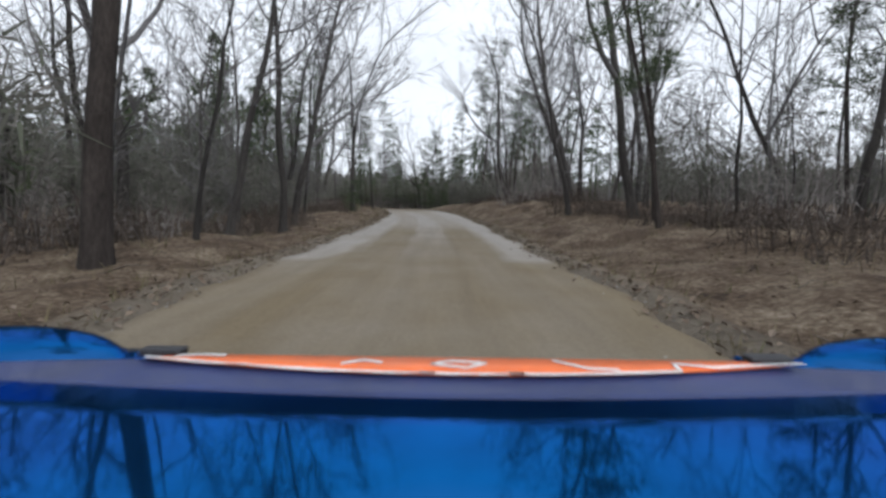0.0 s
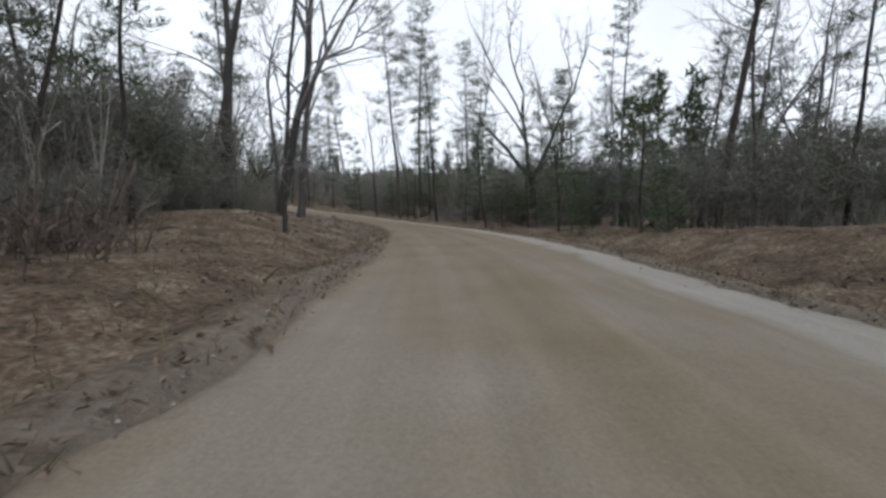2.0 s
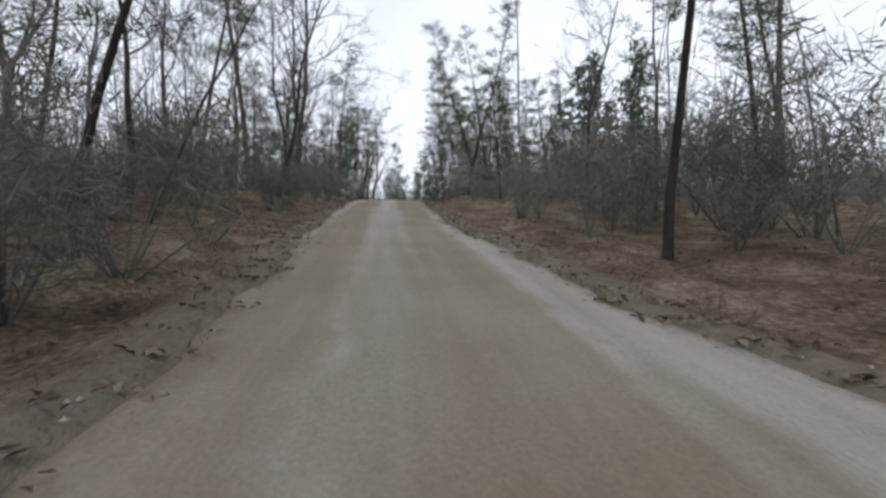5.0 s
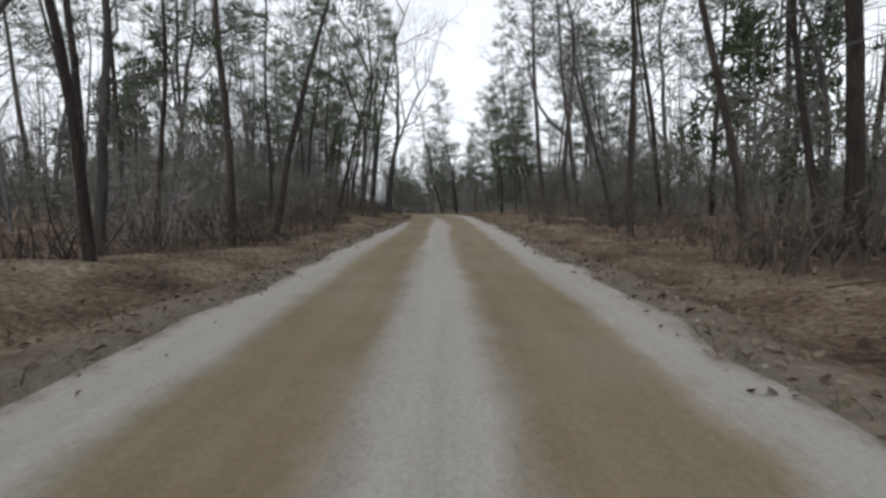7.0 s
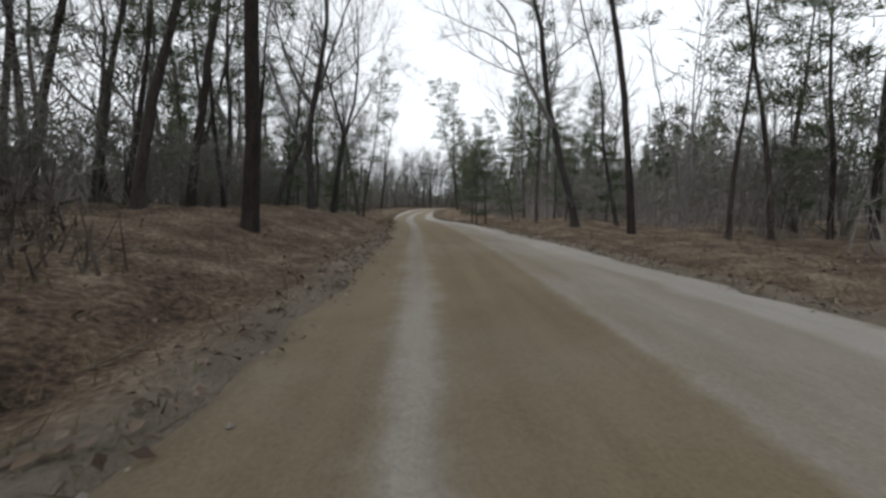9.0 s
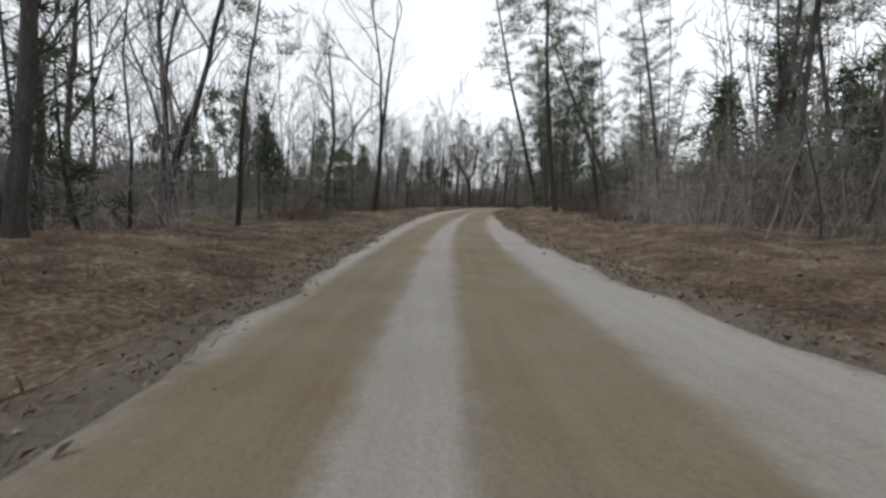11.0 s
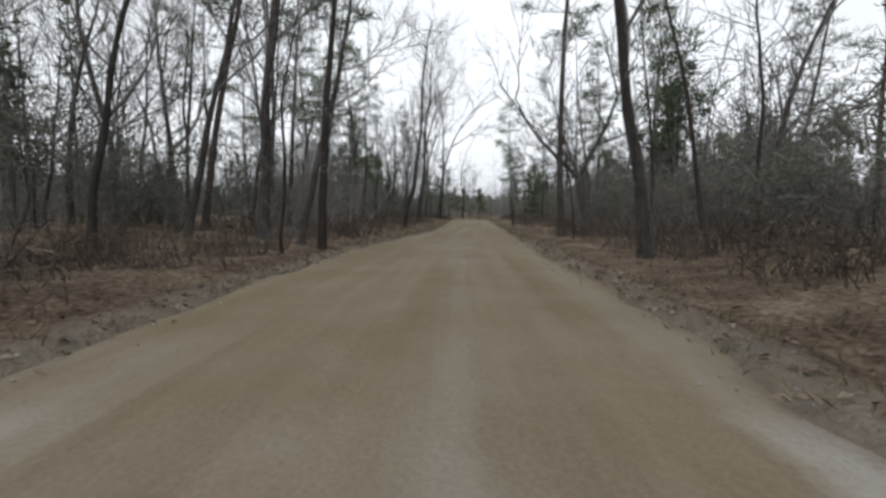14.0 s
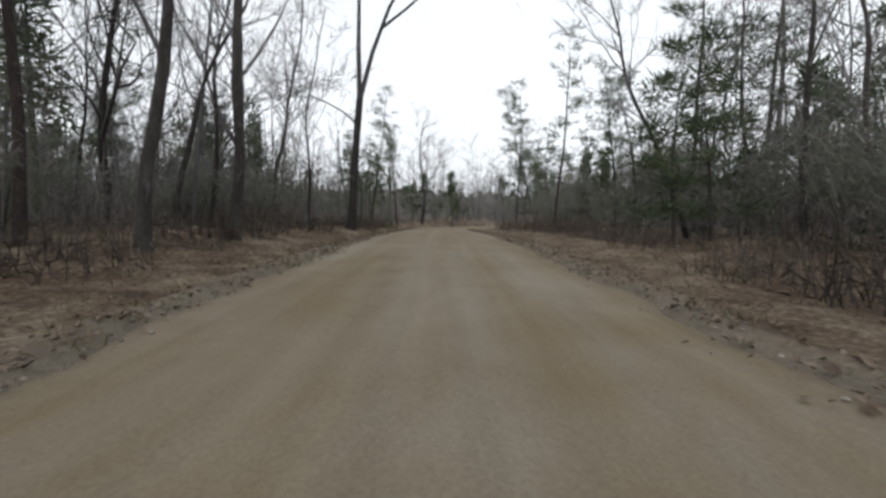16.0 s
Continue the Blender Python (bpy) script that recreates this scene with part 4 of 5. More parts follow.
plant("m", 13.27, 6.3, 2, 0.60, None, 3)
plant("p", 13.37, 6.4, 1, 0.80, None, 6)
plant("p", 13.45, 6.2, 3, 0.80, None, 5)
plant("b", 13.46, -15.3, 1, 0.80, None, 6)
plant("b", 13.52, -9.8, 5, 1.10, None, 2)
plant("b", 13.61, -13.8, 1, 0.94, None, -16)
plant("b", 13.71, 7.2, 2, 1.05, None, 10)
plant("p", 14.16, 4.4, 1, 0.95, None, 4)
plant("b", 13.90, 6.4, 5, 0.80, None, 13)
plant("b", 13.96, 9.9, 9, 0.90, None, 14)
plant("b", 14.00, 7.2, 5, 0.90, None, 11)
plant("b", 14.03, -12.7, 6, 1.00, None, -2)
plant("f", 14.12, -14.1, 1, 0.80, None, 4)
plant("o", 14.13, -9.4, 1, 1.00, 51, -3)
plant("o", 14.21, 8.1, 0, 1.15, 215, 1)
plant("p", 14.30, -9.0, 3, 0.80, None, 1)
plant("s", 14.56, -5.4, 3, 1.10, None, 3)
plant("b", 14.62, -9.5, 3, 1.00, None, 6)
plant("b", 14.67, -5.9, 3, 1.0, None, 6)
plant("p", 14.64, -4.8, 2, 0.85, None, 0)
plant("p", 14.66, 8.8, 3, 0.87, None, 11)
plant("b", 14.70, -7.7, 2, 1.04, None, 8)
plant("b", 14.75, 12.1, 5, 1.00, None, 14)
plant("p", 16.06, -13.0, 2, 1.0, None, 1)
plant("p", 15.05, -10.5, 4, 1.00, None, 3)
plant("p", 15.02, 10.2, 3, 0.87, None, 4)
plant("b", 15.40, -5.0, 1, 1.0, 150, 10)
plant("p", 14.98, 5.2, 2, 0.95, None, 4)
plant("s", 14.88, 5.3, 1, 1.1, None, 3)
plant("b", 14.56, 5.9, 2, 0.9, None, 5)
plant("s", 15.88, 5.7, 3, 1.1, None, 3)
plant("s", 15.77, -15.5, 1, 1.30, None, 2)
plant("b", 15.92, -5.6, 2, 0.95, None, 2)
plant("o", 15.47, 9.3, 0, 1.15, 215, 0)
plant("p", 15.68, -10.1, 3, 0.96, None, 2)
plant("p", 15.99, 4.6, 3, 0.90, None, 2)
plant("p", 16.06, 8.0, 3, 0.86, None, 3)
plant("b", 16.26, -8.4, 3, 0.93, None, 12)
plant("m", 16.33, -10.8, 2, 0.60, None, 4)
plant("p", 16.36, -8.3, 4, 0.80, None, 4)
plant("f", 16.38, 13.6, 0, 0.95, None, 2)
plant("b", 16.43, -7.0, 1, 1.05, None, 6)
plant("y", 16.71, 9.2, 0, 1.2, None, 1)
plant("y", 16.48, 14.3, 2, 0.78, None, 5)
plant("b", 16.51, 10.4, 6, 0.92, None, 9)
plant("b", 16.55, 13.6, 6, 1.00, None, 10)
plant("b", 16.59, -6.7, 1, 1.18, None, 7)
plant("y", 16.62, 9.3, 0, 1.05, None, 3)
plant("b", 16.78, 10.6, 6, 1.00, None, 16)
plant("s", 16.94, -6.7, 3, 1.30, None, 1)
plant("y", 17.05, 11.6, 1, 1.03, None, 2)
plant("p", 17.12, 7.1, 3, 0.78, None, 1)
plant("f", 17.13, -5.5, 0, 1.30, None, 5)

# roadside trees along the stretches between, and on to where the road goes out of sight
between = random.Random(23)
for t0, t1, step, s, o0, o1, kinds, size in ((5.4, 6.95, 0.17, -1, 3, 8, "bbsspb", 1.0), (5.4, 6.5, 0.16, 1, 4, 11, "pmpbsy", 0.6), (6.5, 7.2, 0.13, 1, 3.5, 9, "ppmpbs", 0.95), (9.9, 11.95, 0.16, -1, 4, 9, "bbspyb", 1.0),
                                             (9.95, 11.6, 0.24, 1, 5.5, 10, "mymmyp", 0.62), (11.0, 12.2, 0.2, 1, 8, 15, "ppmpsb", 0.9), (17.2, 20.5, 0.22, -1, 4, 9, "bbspbs", 0.9), (17.2, 20.5, 0.22, 1, 4, 9, "mypbsy", 0.8), (2.6, 3.9, 0.14, 1, 3, 8, "ymymm", 0.6), (8.9, 9.7, 0.12, 1, 7, 14, "ppmpm", 0.95), (9.15, 10.2, 0.1, -1, 7, 13, "ppbpp", 0.95), (12.95, 13.7, 0.11, 1, 6.5, 11, "pmpm", 0.7)):
    for t in np.arange(t0, t1, step):
        i = int(np.interp(t, line_t, np.arange(len(line_t))))
        plant(between.choice(kinds), t + between.uniform(-0.05, 0.05), s * ((EL[i] if s < 0 else ER[i]) + between.uniform(o0, o1)), between.randrange(9), size * between.uniform(0.85, 1.1))
# a second and third row behind, pines where the wood is evergreen
for t0, t1, step, s, o0, o1, kinds in ((-0.2, 2.3, 0.095, -1, 8, 20, "sbsbsb"), (0.2, 2.4, 0.058, 1, 10, 22, "bspbsp"), (2.4, 4.9, 0.11, 1, 13, 26, "pmpbsp"), (2.2, 3.7, 0.1, -1, 8.5, 20, "spbsps"), (4.0, 5.4, 0.1, -1, 14, 24, "bsmpbs"),
                                       (5.1, 7.0, 0.07, -1, 8, 20, "bpsbps"), (7.0, 8.6, 0.065, -1, 8, 20, "spsbps"), (8.6, 9.8, 0.045, -1, 8, 20, "ppsbps"), (7.0, 8.3, 0.075, 1, 8, 20, "pspbps"), (8.2, 9.9, 0.11, 1, 10, 22, "psmpbs"), (9.8, 12.1, 0.055, -1, 8, 19, "bpsbps"), (11.2, 12.2, 0.09, 1, 13, 24, "ppmbps"), (12.0, 14.6, 0.09, -1, 11, 24, "sbsbsb"), (12.2, 13.9, 0.11, 1, 7, 20, "ppspms"),
                                       (13.9, 17.4, 0.085, 1, 10, 22, "sbsbps"), (14.5, 17.4, 0.042, -1, 7, 21, "sbpssb")):
    for t in np.arange(t0, t1, step):
        i = int(np.interp(t, line_t, np.arange(len(line_t))))
        lat = s * ((EL[i] if s < 0 else ER[i]) + between.uniform(o0, o1))
        x, y, z = spot(t, lat)
        if abs(locate(x, y)[1]) < 8 or pond_reach(x, y) < 1.5 or any((x - a) ** 2 + (y - c) ** 2 < 2.0 for a, c in PLANTED):
            continue
        plant(between.choice(kinds), t, lat, between.randrange(9), between.uniform(0.8, 1.1))


# ---------------------------------------------------------------- the wood between and behind
def far_patch(seed):
    """A piece of distant wood: thin trunks, bare crowns and some pines."""
    rng = random.Random(seed)
    st = Sticks()
    for _ in range(9):
        p = Vector((rng.uniform(-9, 9), rng.uniform(-9, 9), -1.2))
        h = rng.uniform(9, 19)
        lean = Vector((rng.gauss(0, 0.09), rng.gauss(0, 0.09), 1)).normalized()
        r = rng.uniform(0.06, 0.15)
        st.tube([p, p + lean * h * 0.3 + rand_dir(rng) * 0.3, p + lean * h * 0.65 + rand_dir(rng) * 0.4, p + lean * h], [r, r * 0.8, r * 0.5, r * 0.12], 3)
        for k in range(13):
            at = p + lean * h * rng.uniform(0.2, 0.98)
            d = (rand_dir(rng) * Vector((1, 1, 0.4)) + Vector((0, 0, 0.7))).normalized()
            ln = h * rng.uniform(0.08, 0.2)
            tip = at + d * ln
            st.tube([at, tip], [r * 0.35, 0.014], 3)
            for b in range(4):
                dd = (d + rand_dir(rng) * 0.8).normalized()
                st.blade(at.lerp(tip, rng.uniform(0.3, 1)), dd, dd.orthogonal().normalized() * 0.028, ln * rng.uniform(0.4, 0.8))
    return st.mesh("far_wood", M_TWIG)


def far_pines(seed):
    """Distant pines: thin trunks with rounded clumps of needles."""
    rng = random.Random(seed)
    st = Sticks()
    for _ in range(4):
        p = Vector((rng.uniform(-8, 8), rng.uniform(-8, 8), -1.2))
        h = rng.uniform(9, 17)
        low = rng.uniform(0.2, 0.5)
        st.tube([p, p + Vector((0, 0, h))], [0.12, 0.03], 4)
        for k in range(34):
            v = rng.random()
            at = p + Vector((0, 0, h * (low + (1 - low) * v)))
            a, d = rng.uniform(0, 6.28), rng.uniform(0.2, 3.0) * (1.15 - v)
            c = at + Vector((math.cos(a) * d, math.sin(a) * d, rng.uniform(-0.2, 0.3)))
            r = rng.uniform(0.55, 1.05)
            for _b in range(15):
                dd = (rand_dir(rng) + Vector((0, 0, 0.3))).normalized()
                st.blade(c + rand_dir(rng) * r * 0.5, dd, dd.orthogonal().normalized() * rng.uniform(0.07, 0.13), r * rng.uniform(0.6, 1.1))
    return st.mesh("far_pines", M_NEEDLE, False)


WOODS = [far_patch(200 + k) for k in range(5)]
GREENS = [far_pines(220 + k) for k in range(3)]
THICK = [thicket(240 + k, h, w, n, 3) for k, (h, w, n) in enumerate([(3.0, 2.0, 95), (2.2, 1.7, 80), (4.4, 2.4, 105), (1.4, 1.6, 70)])]
far = random.Random(17)
for _ in range(175):
    t, s = far.uniform(-0.6, 22), far.choice((-1, 1))
    lat = s * far.uniform(19, 62)
    x, y, z = spot(t, lat)
    if abs(locate(x, y)[1]) < 18 or pond_reach(x, y) < 1.25:
        continue
    ob = new("far_wood", far.choice(WOODS))
    ob.matrix_basis = pose(x, y, z, 0, 0, far.uniform(0, 360))
    tagged(ob, "thin grey trunks and bare crowns of distant wood", "woods", kind="stuff")
    if far.random() < 0.55:
        ob = new("far_pines", far.choice(GREENS))
        ob.matrix_basis = pose(x, y, z, 0, 0, far.uniform(0, 360))
        tagged(ob, "distant pines with dark green crowns", "woods", kind="stuff")
for _ in range(400):
    t, s = far.uniform(-0.3, 20.5), far.choice((-1, 1))
    i = int(np.interp(t, line_t, np.arange(len(line_t))))
    lat = s * ((EL[i] if s < 0 else ER[i]) + 5.5 + 26 * far.random() ** 1.2)
    x, y, z = spot(t, lat)
    if abs(locate(x, y)[1]) < 6.5 or pond_reach(x, y) < 1.25 or (2.9 < t < 4.95 and -14 < lat < 0):
        continue
    ob = new("thicket", far.choice(THICK))
    ob.matrix_basis = pose(x, y, z, 0, 0, far.uniform(0, 360)) @ Matrix.Scale(far.uniform(0.8, 1.3), 4)
    tagged(ob, "tangle of leafless grey-brown undergrowth", "undergrowth", kind="stuff")


TALL = [thicket(270 + k, h, w, n, 4) for k, (h, w, n) in enumerate([(7.0, 2.6, 74), (5.6, 2.4, 80), (8.5, 2.8, 70)])]
for _ in range(220):
    t, s = far.uniform(-0.2, 20.5), far.choice((-1, 1))
    i = int(np.interp(t, line_t, np.arange(len(line_t))))
    lat = s * ((EL[i] if s < 0 else ER[i]) + 9 + 34 * far.random())
    x, y, z = spot(t, lat)
    if abs(locate(x, y)[1]) < 9 or pond_reach(x, y) < 1.25 or (2.9 < t < 4.95 and -15 < lat < 0):
        continue
    ob = new("thicket", far.choice(TALL))
    ob.matrix_basis = pose(x, y, z, 0, 0, far.uniform(0, 360)) @ Matrix.Scale(far.uniform(0.8, 1.25), 4)
    tagged(ob, "thin leafless saplings crowded in the undergrowth", "undergrowth", kind="stuff")
SHRUBS = [shrub(260 + k, h, w, n, 1.35) for k, (h, w, n) in enumerate([(3.2, 1.6, 620), (4.6, 1.9, 760), (2.2, 1.5, 500)])]
for _ in range(300):
    t, s = far.uniform(-0.2, 20.5), far.choice((-1, 1))
    i = int(np.interp(t, line_t, np.arange(len(line_t))))
    lat = s * ((EL[i] if s < 0 else ER[i]) + 7.5 + 36 * far.random())
    x, y, z = spot(t, lat)
    if abs(locate(x, y)[1]) < 8 or pond_reach(x, y) < 1.25:
        continue
    ob = new("shrub", far.choice(SHRUBS))
    ob.matrix_basis = pose(x, y, z, 0, 0, far.uniform(0, 360)) @ Matrix.Scale(far.uniform(0.7, 1.3) * (1 + 0.03 * abs(lat)), 4)
    tagged(ob, "dense dull brown and grey-green understorey bush", "undergrowth", kind="stuff")
# tall dense bushes and cedars deeper in the wood
BUSH = [shrub(280 + k, h, w, n, 2.1) for k, (h, w, n) in enumerate([(4.6, 2.2, 560), (5.8, 2.3, 620), (3.6, 2.4, 520)])]
for _ in range(250):
    t, s = far.uniform(-0.1, 20.5), far.choice((-1, 1))
    i = int(np.interp(t, line_t, np.arange(len(line_t))))
    lat = s * ((EL[i] if s < 0 else ER[i]) + 10.5 + 38 * far.random())
    x, y, z = spot(t, lat)
    if abs(locate(x, y)[1]) < 12 or pond_reach(x, y) < 1.25:
        continue
    ob = new("shrub", far.choice(BUSH))
    ob.matrix_basis = pose(x, y, z, 0, 0, far.uniform(0, 360)) @ Matrix.Scale(far.uniform(0.8, 1.25), 4)
    tagged(ob, "tall dense dark bush deep in the wood", "undergrowth", kind="stuff")
# where the wood's edge is thickest
for t0, t1, s, o in ((2.3, 4.3, 1, 9.0), (3.9, 5.3, 1, 9.5), (4.8, 5.5, -1, 3.0), (4.7, 6.4, 1, 6.5), (7.9, 9.4, 1, 6.5), (12.9, 13.9, 1, 6.5), (16.2, 17.8, 1, 6.5), (0.7, 2.1, -1, 6.5), (3.8, 5.3, -1, 11.0), (7.6, 8.4, -1, 6.5), (9.5, 11.0, -1, 8.0), (14.6, 17.6, -1, 6.0), (14.2, 16.2, 1, 7.0)):
    for t in np.arange(t0, t1, 0.06):
        i = int(np.interp(t, line_t, np.arange(len(line_t))))
        lat = s * ((EL[i] if s < 0 else ER[i]) + far.uniform(o, o + 6))
        x, y, z = spot(t + far.uniform(-0.03, 0.03), lat)
        if abs(locate(x, y)[1]) < 7.5 or pond_reach(x, y) < 1.25:
            continue
        ob = new("shrub", far.choice(BUSH if abs(lat) > 12 else SHRUBS))
        ob.matrix_basis = pose(x, y, z, 0, 0, far.uniform(0, 360)) @ Matrix.Scale(far.uniform(0.75, 1.25), 4)
        tagged(ob, "dense twiggy grey-green bush at the wood's edge", "undergrowth", kind="stuff")
# the tall mixed understorey that closes the view beyond the first bend
WALL = [shrub(290 + k, h, w, n, 2.3, m) for k, (h, w, n, m) in enumerate([(7.5, 2.8, 820, M_SHRUB), (6.0, 2.6, 720, M_OLIVE), (8.5, 2.9, 860, M_SHRUB), (5.0, 2.5, 640, M_OLIVE)])]
for t0, t1, s, o0, o1, step in ((2.85, 4.75, 1, 8.0, 26.0, 0.02), (3.7, 5.2, -1, 15.0, 26.0, 0.05), (2.3, 3.2, -1, 8.0, 18.0, 0.05), (2.9, 4.3, -1, 13.0, 24.0, 0.03)):
    for t in np.arange(t0, t1, step):
        i = int(np.interp(t, line_t, np.arange(len(line_t))))
        lat = s * ((EL[i] if s < 0 else ER[i]) + far.uniform(o0, o1))
        x, y, z = spot(t, lat)
        if abs(locate(x, y)[1]) < 8.5 or pond_reach(x, y) < 1.4:
            continue
        ob = new("shrub", WALL[far.randrange(4)])
        ob.matrix_basis = pose(x, y, z, 0, 0, far.uniform(0, 360)) @ Matrix.Scale(far.uniform(0.55, 0.8) + 0.013 * abs(lat) + (0.12 if s < 0 else 0), 4)
        tagged(ob, "tall dense olive-brown bush at the wood's edge", "undergrowth", kind="stuff")
# low brown brush where the wood meets the verge
LOW = [thicket(300 + k, h, w, n, 3, M_LOW) for k, (h, w, n) in enumerate([(0.9, 1.2, 60), (1.3, 1.3, 70), (0.7, 1.0, 55)])]
for t0, t1, s, o0, o1 in ((14.2, 18.0, -1, 2.2, 6.0), (14.0, 18.0, 1, 3.2, 7.0), (0.0, 2.4, -1, 4.0, 7.5), (0.1, 2.3, 1, 4.5, 8.5), (7.0, 9.3, -1, 3.0, 6.5), (6.9, 8.4, 1, 3.2, 6.5), (12.1, 14.2, -1, 6.0, 9.5), (12.0, 14.0, 1, 5.0, 8.0)):
    for t in np.arange(t0, t1, 0.035):
        i = int(np.interp(t, line_t, np.arange(len(line_t))))
        lat = s * ((EL[i] if s < 0 else ER[i]) + far.uniform(o0, o1))
        x, y, z = spot(t + far.uniform(-0.03, 0.03), lat)
        if abs(locate(x, y)[1]) < 4.8 or pond_reach(x, y) < 1.25:
            continue
        ob = new("thicket", far.choice(LOW))
        ob.matrix_basis = pose(x, y, z, 0, 0, far.uniform(0, 360)) @ Matrix.Scale(far.uniform(0.8, 1.4), 4)
        tagged(ob, "low tangled brown brush behind the verge", "undergrowth", kind="stuff")
# bushes close beside the road and beyond the bank of the first bend
for t0, t1, step, l0, l1 in ((5.08, 6.9, 0.035, -3.4, -8.5), (5.3, 6.9, 0.05, 4.6, 9.0), (3.2, 3.75, 0.03, -8.5, -13.0), (2.3, 3.1, 0.05, -7.5, -12.0)):
    for t in np.arange(t0, t1, step):
        x, y, z = spot(t + far.uniform(-0.02, 0.02), far.uniform(l0, l1))
        i, lat = locate(x, y)
        if -EL[i] - 1.6 < lat < ER[i] + 1.6 or pond_reach(x, y) < 1.25:
            continue
        ob = new("shrub", far.choice(SHRUBS))
        ob.matrix_basis = pose(x, y, z, 0, 0, far.uniform(0, 360)) @ Matrix.Scale(far.uniform(0.5, 0.85), 4)
        tagged(ob, "twiggy leafless bush beside the road", "undergrowth", kind="stuff")
# a dark little bush alone on the bank of the first bend
x, y, z = spot(3.62, -3.1)
ob = new("shrub", SHRUBS[2])
ob.matrix_basis = pose(x, y, z, 0, 0, 40) @ Matrix.Scale(0.24, 4)
tagged(ob, "small dark twiggy bush on the muddy bank", "bush")
# the wood behind the bend, where the road goes out of sight
for k in range(44):
    d, lat = 48 + (k % 4) * 12 + far.uniform(-3, 3), -44 + k * 2.0
    e = BACK + len(p_key) * 18 - 18
    x, y = line[e, 0] + tang[e, 0] * d + side[e, 0] * lat, line[e, 1] + tang[e, 1] * d + side[e, 1] * lat
    if abs(locate(x, y)[1]) < 7 or pond_reach(x, y) < 1.25:
        continue
    for name, mesh in (("far_wood", far.choice(WOODS)), ("shrub", far.choice(SHRUBS)), ("far_pines", far.choice(GREENS))):
        if name == "far_pines" and k % 2:
            continue
        ob = new(name, mesh)
        ob.matrix_basis = pose(x + far.uniform(-2, 2), y + far.uniform(-2, 2), ground_z(x, y), 0, 0, far.uniform(0, 360)) @ Matrix.Scale(0.7 if name != "shrub" else 1.7, 4)
        tagged(ob, "distant wood where the road goes out of sight", "woods", kind="stuff")


M_DEADWOOD = surface("dead_wood", [(0.3, (0.08, 0.065, 0.05)), (0.6, (0.2, 0.17, 0.14)), (0.8, (0.34, 0.31, 0.27))], 4, 0.95, 0.7, 6, (1, 1, 1), 0.2)


def scatter_leaves():
    """Fallen leaves over the verges, thickest near the road."""
    rng = np.random.RandomState(9)
    count = 72000
    t = rng.uniform(-0.2, 18, count)
    sgn = rng.choice((-1, 1), count)
    k = np.interp(t, line_t, np.arange(len(line_t))).astype(int)
    out = np.where(rng.random_sample(count) < 0.28, rng.normal(0.02, 0.2, count), 0.1 + 11 * rng.random_sample(count) ** 1.3)
    lat = np.where(sgn < 0, -(EL[k] + out), ER[k] + out)
    x, y = line[k, 0] + side[k, 0] * lat, line[k, 1] + side[k, 1] * lat
    x += tang[k, 0] * rng.uniform(-0.3, 0.3, count)
    y += tang[k, 1] * rng.uniform(-0.3, 0.3, count)
    z = mid_z[k] + verge(out, np.where(sgn < 0, BL[k], BR[k]), x, y) + 0.03
    size = rng.uniform(0.025, 0.065, count)
    a = rng.uniform(0, 6.28, count)
    tilt = rng.uniform(-0.6, 0.6, (count, 2))
    ca, sa = np.cos(a) * size, np.sin(a) * size
    v = np.empty((count, 4, 3))
    for j, (u, w) in enumerate(((1, 0), (0, 0.6), (-1, 0), (0, -0.6))):
        dx, dy = ca * u - sa * w, sa * u + ca * w
        v[:, j, 0], v[:, j, 1] = x + dx, y + dy
        v[:, j, 2] = z + dx * tilt[:, 0] + dy * tilt[:, 1] + (0.015 if j % 2 else 0)
    faces = np.arange(count * 4).reshape(-1, 4)
    me = mesh_of("fallen_leaves", v.reshape(-1, 3), faces.tolist(), M_LEAF)
    tagged(new("fallen_leaves", me), "dry brown fallen leaves on the verges", "leaves", kind="stuff")


scatter_leaves()


def scatter_grass():
    """Dry grass and weeds in tufts along the verges, ragged at the road's edge."""
    rng = np.random.RandomState(12)
    tufts, per = 9000, 7
    t = rng.uniform(-0.1, 17.6, tufts)
    sgn = rng.choice((-1, 1), tufts)
    k = np.interp(t, line_t, np.arange(len(line_t))).astype(int)
    out = -0.12 + 6.5 * rng.random_sample(tufts) ** 2.0
    v, f = [], []
    for j in range(tufts):
        i = k[j]
        for b in range(per):
            o = out[j] + rng.normal(0, 0.09)
            lat = -(EL[i] + o) if sgn[j] < 0 else ER[i] + o
            sh = rng.normal(0, 0.12) + (t[j] - line_t[i]) / dt * 0.7
            x, y = line[i, 0] + side[i, 0] * lat + tang[i, 0] * sh, line[i, 1] + side[i, 1] * lat + tang[i, 1] * sh
            z = mid_z[i] + float(verge(np.array(o), BL[i] if sgn[j] < 0 else BR[i], x, y)) - 0.02
            h = rng.uniform(0.06, 0.3) * (0.6 if o < 0.3 else 1)
            a, w = rng.uniform(0, 6.28), rng.uniform(0.005, 0.012)
            n = len(v)
            v += [(x - math.cos(a) * w, y - math.sin(a) * w, z), (x + math.cos(a) * w, y + math.sin(a) * w, z), (x + rng.normal(0, 0.09), y + rng.normal(0, 0.09), z + h)]
            f.append((n, n + 1, n + 2))
    tagged(new("dry_grass", mesh_of("dry_grass", v, f, M_GRASS)), "tufts of dry grass and weeds along the verge", "grass", kind="stuff")


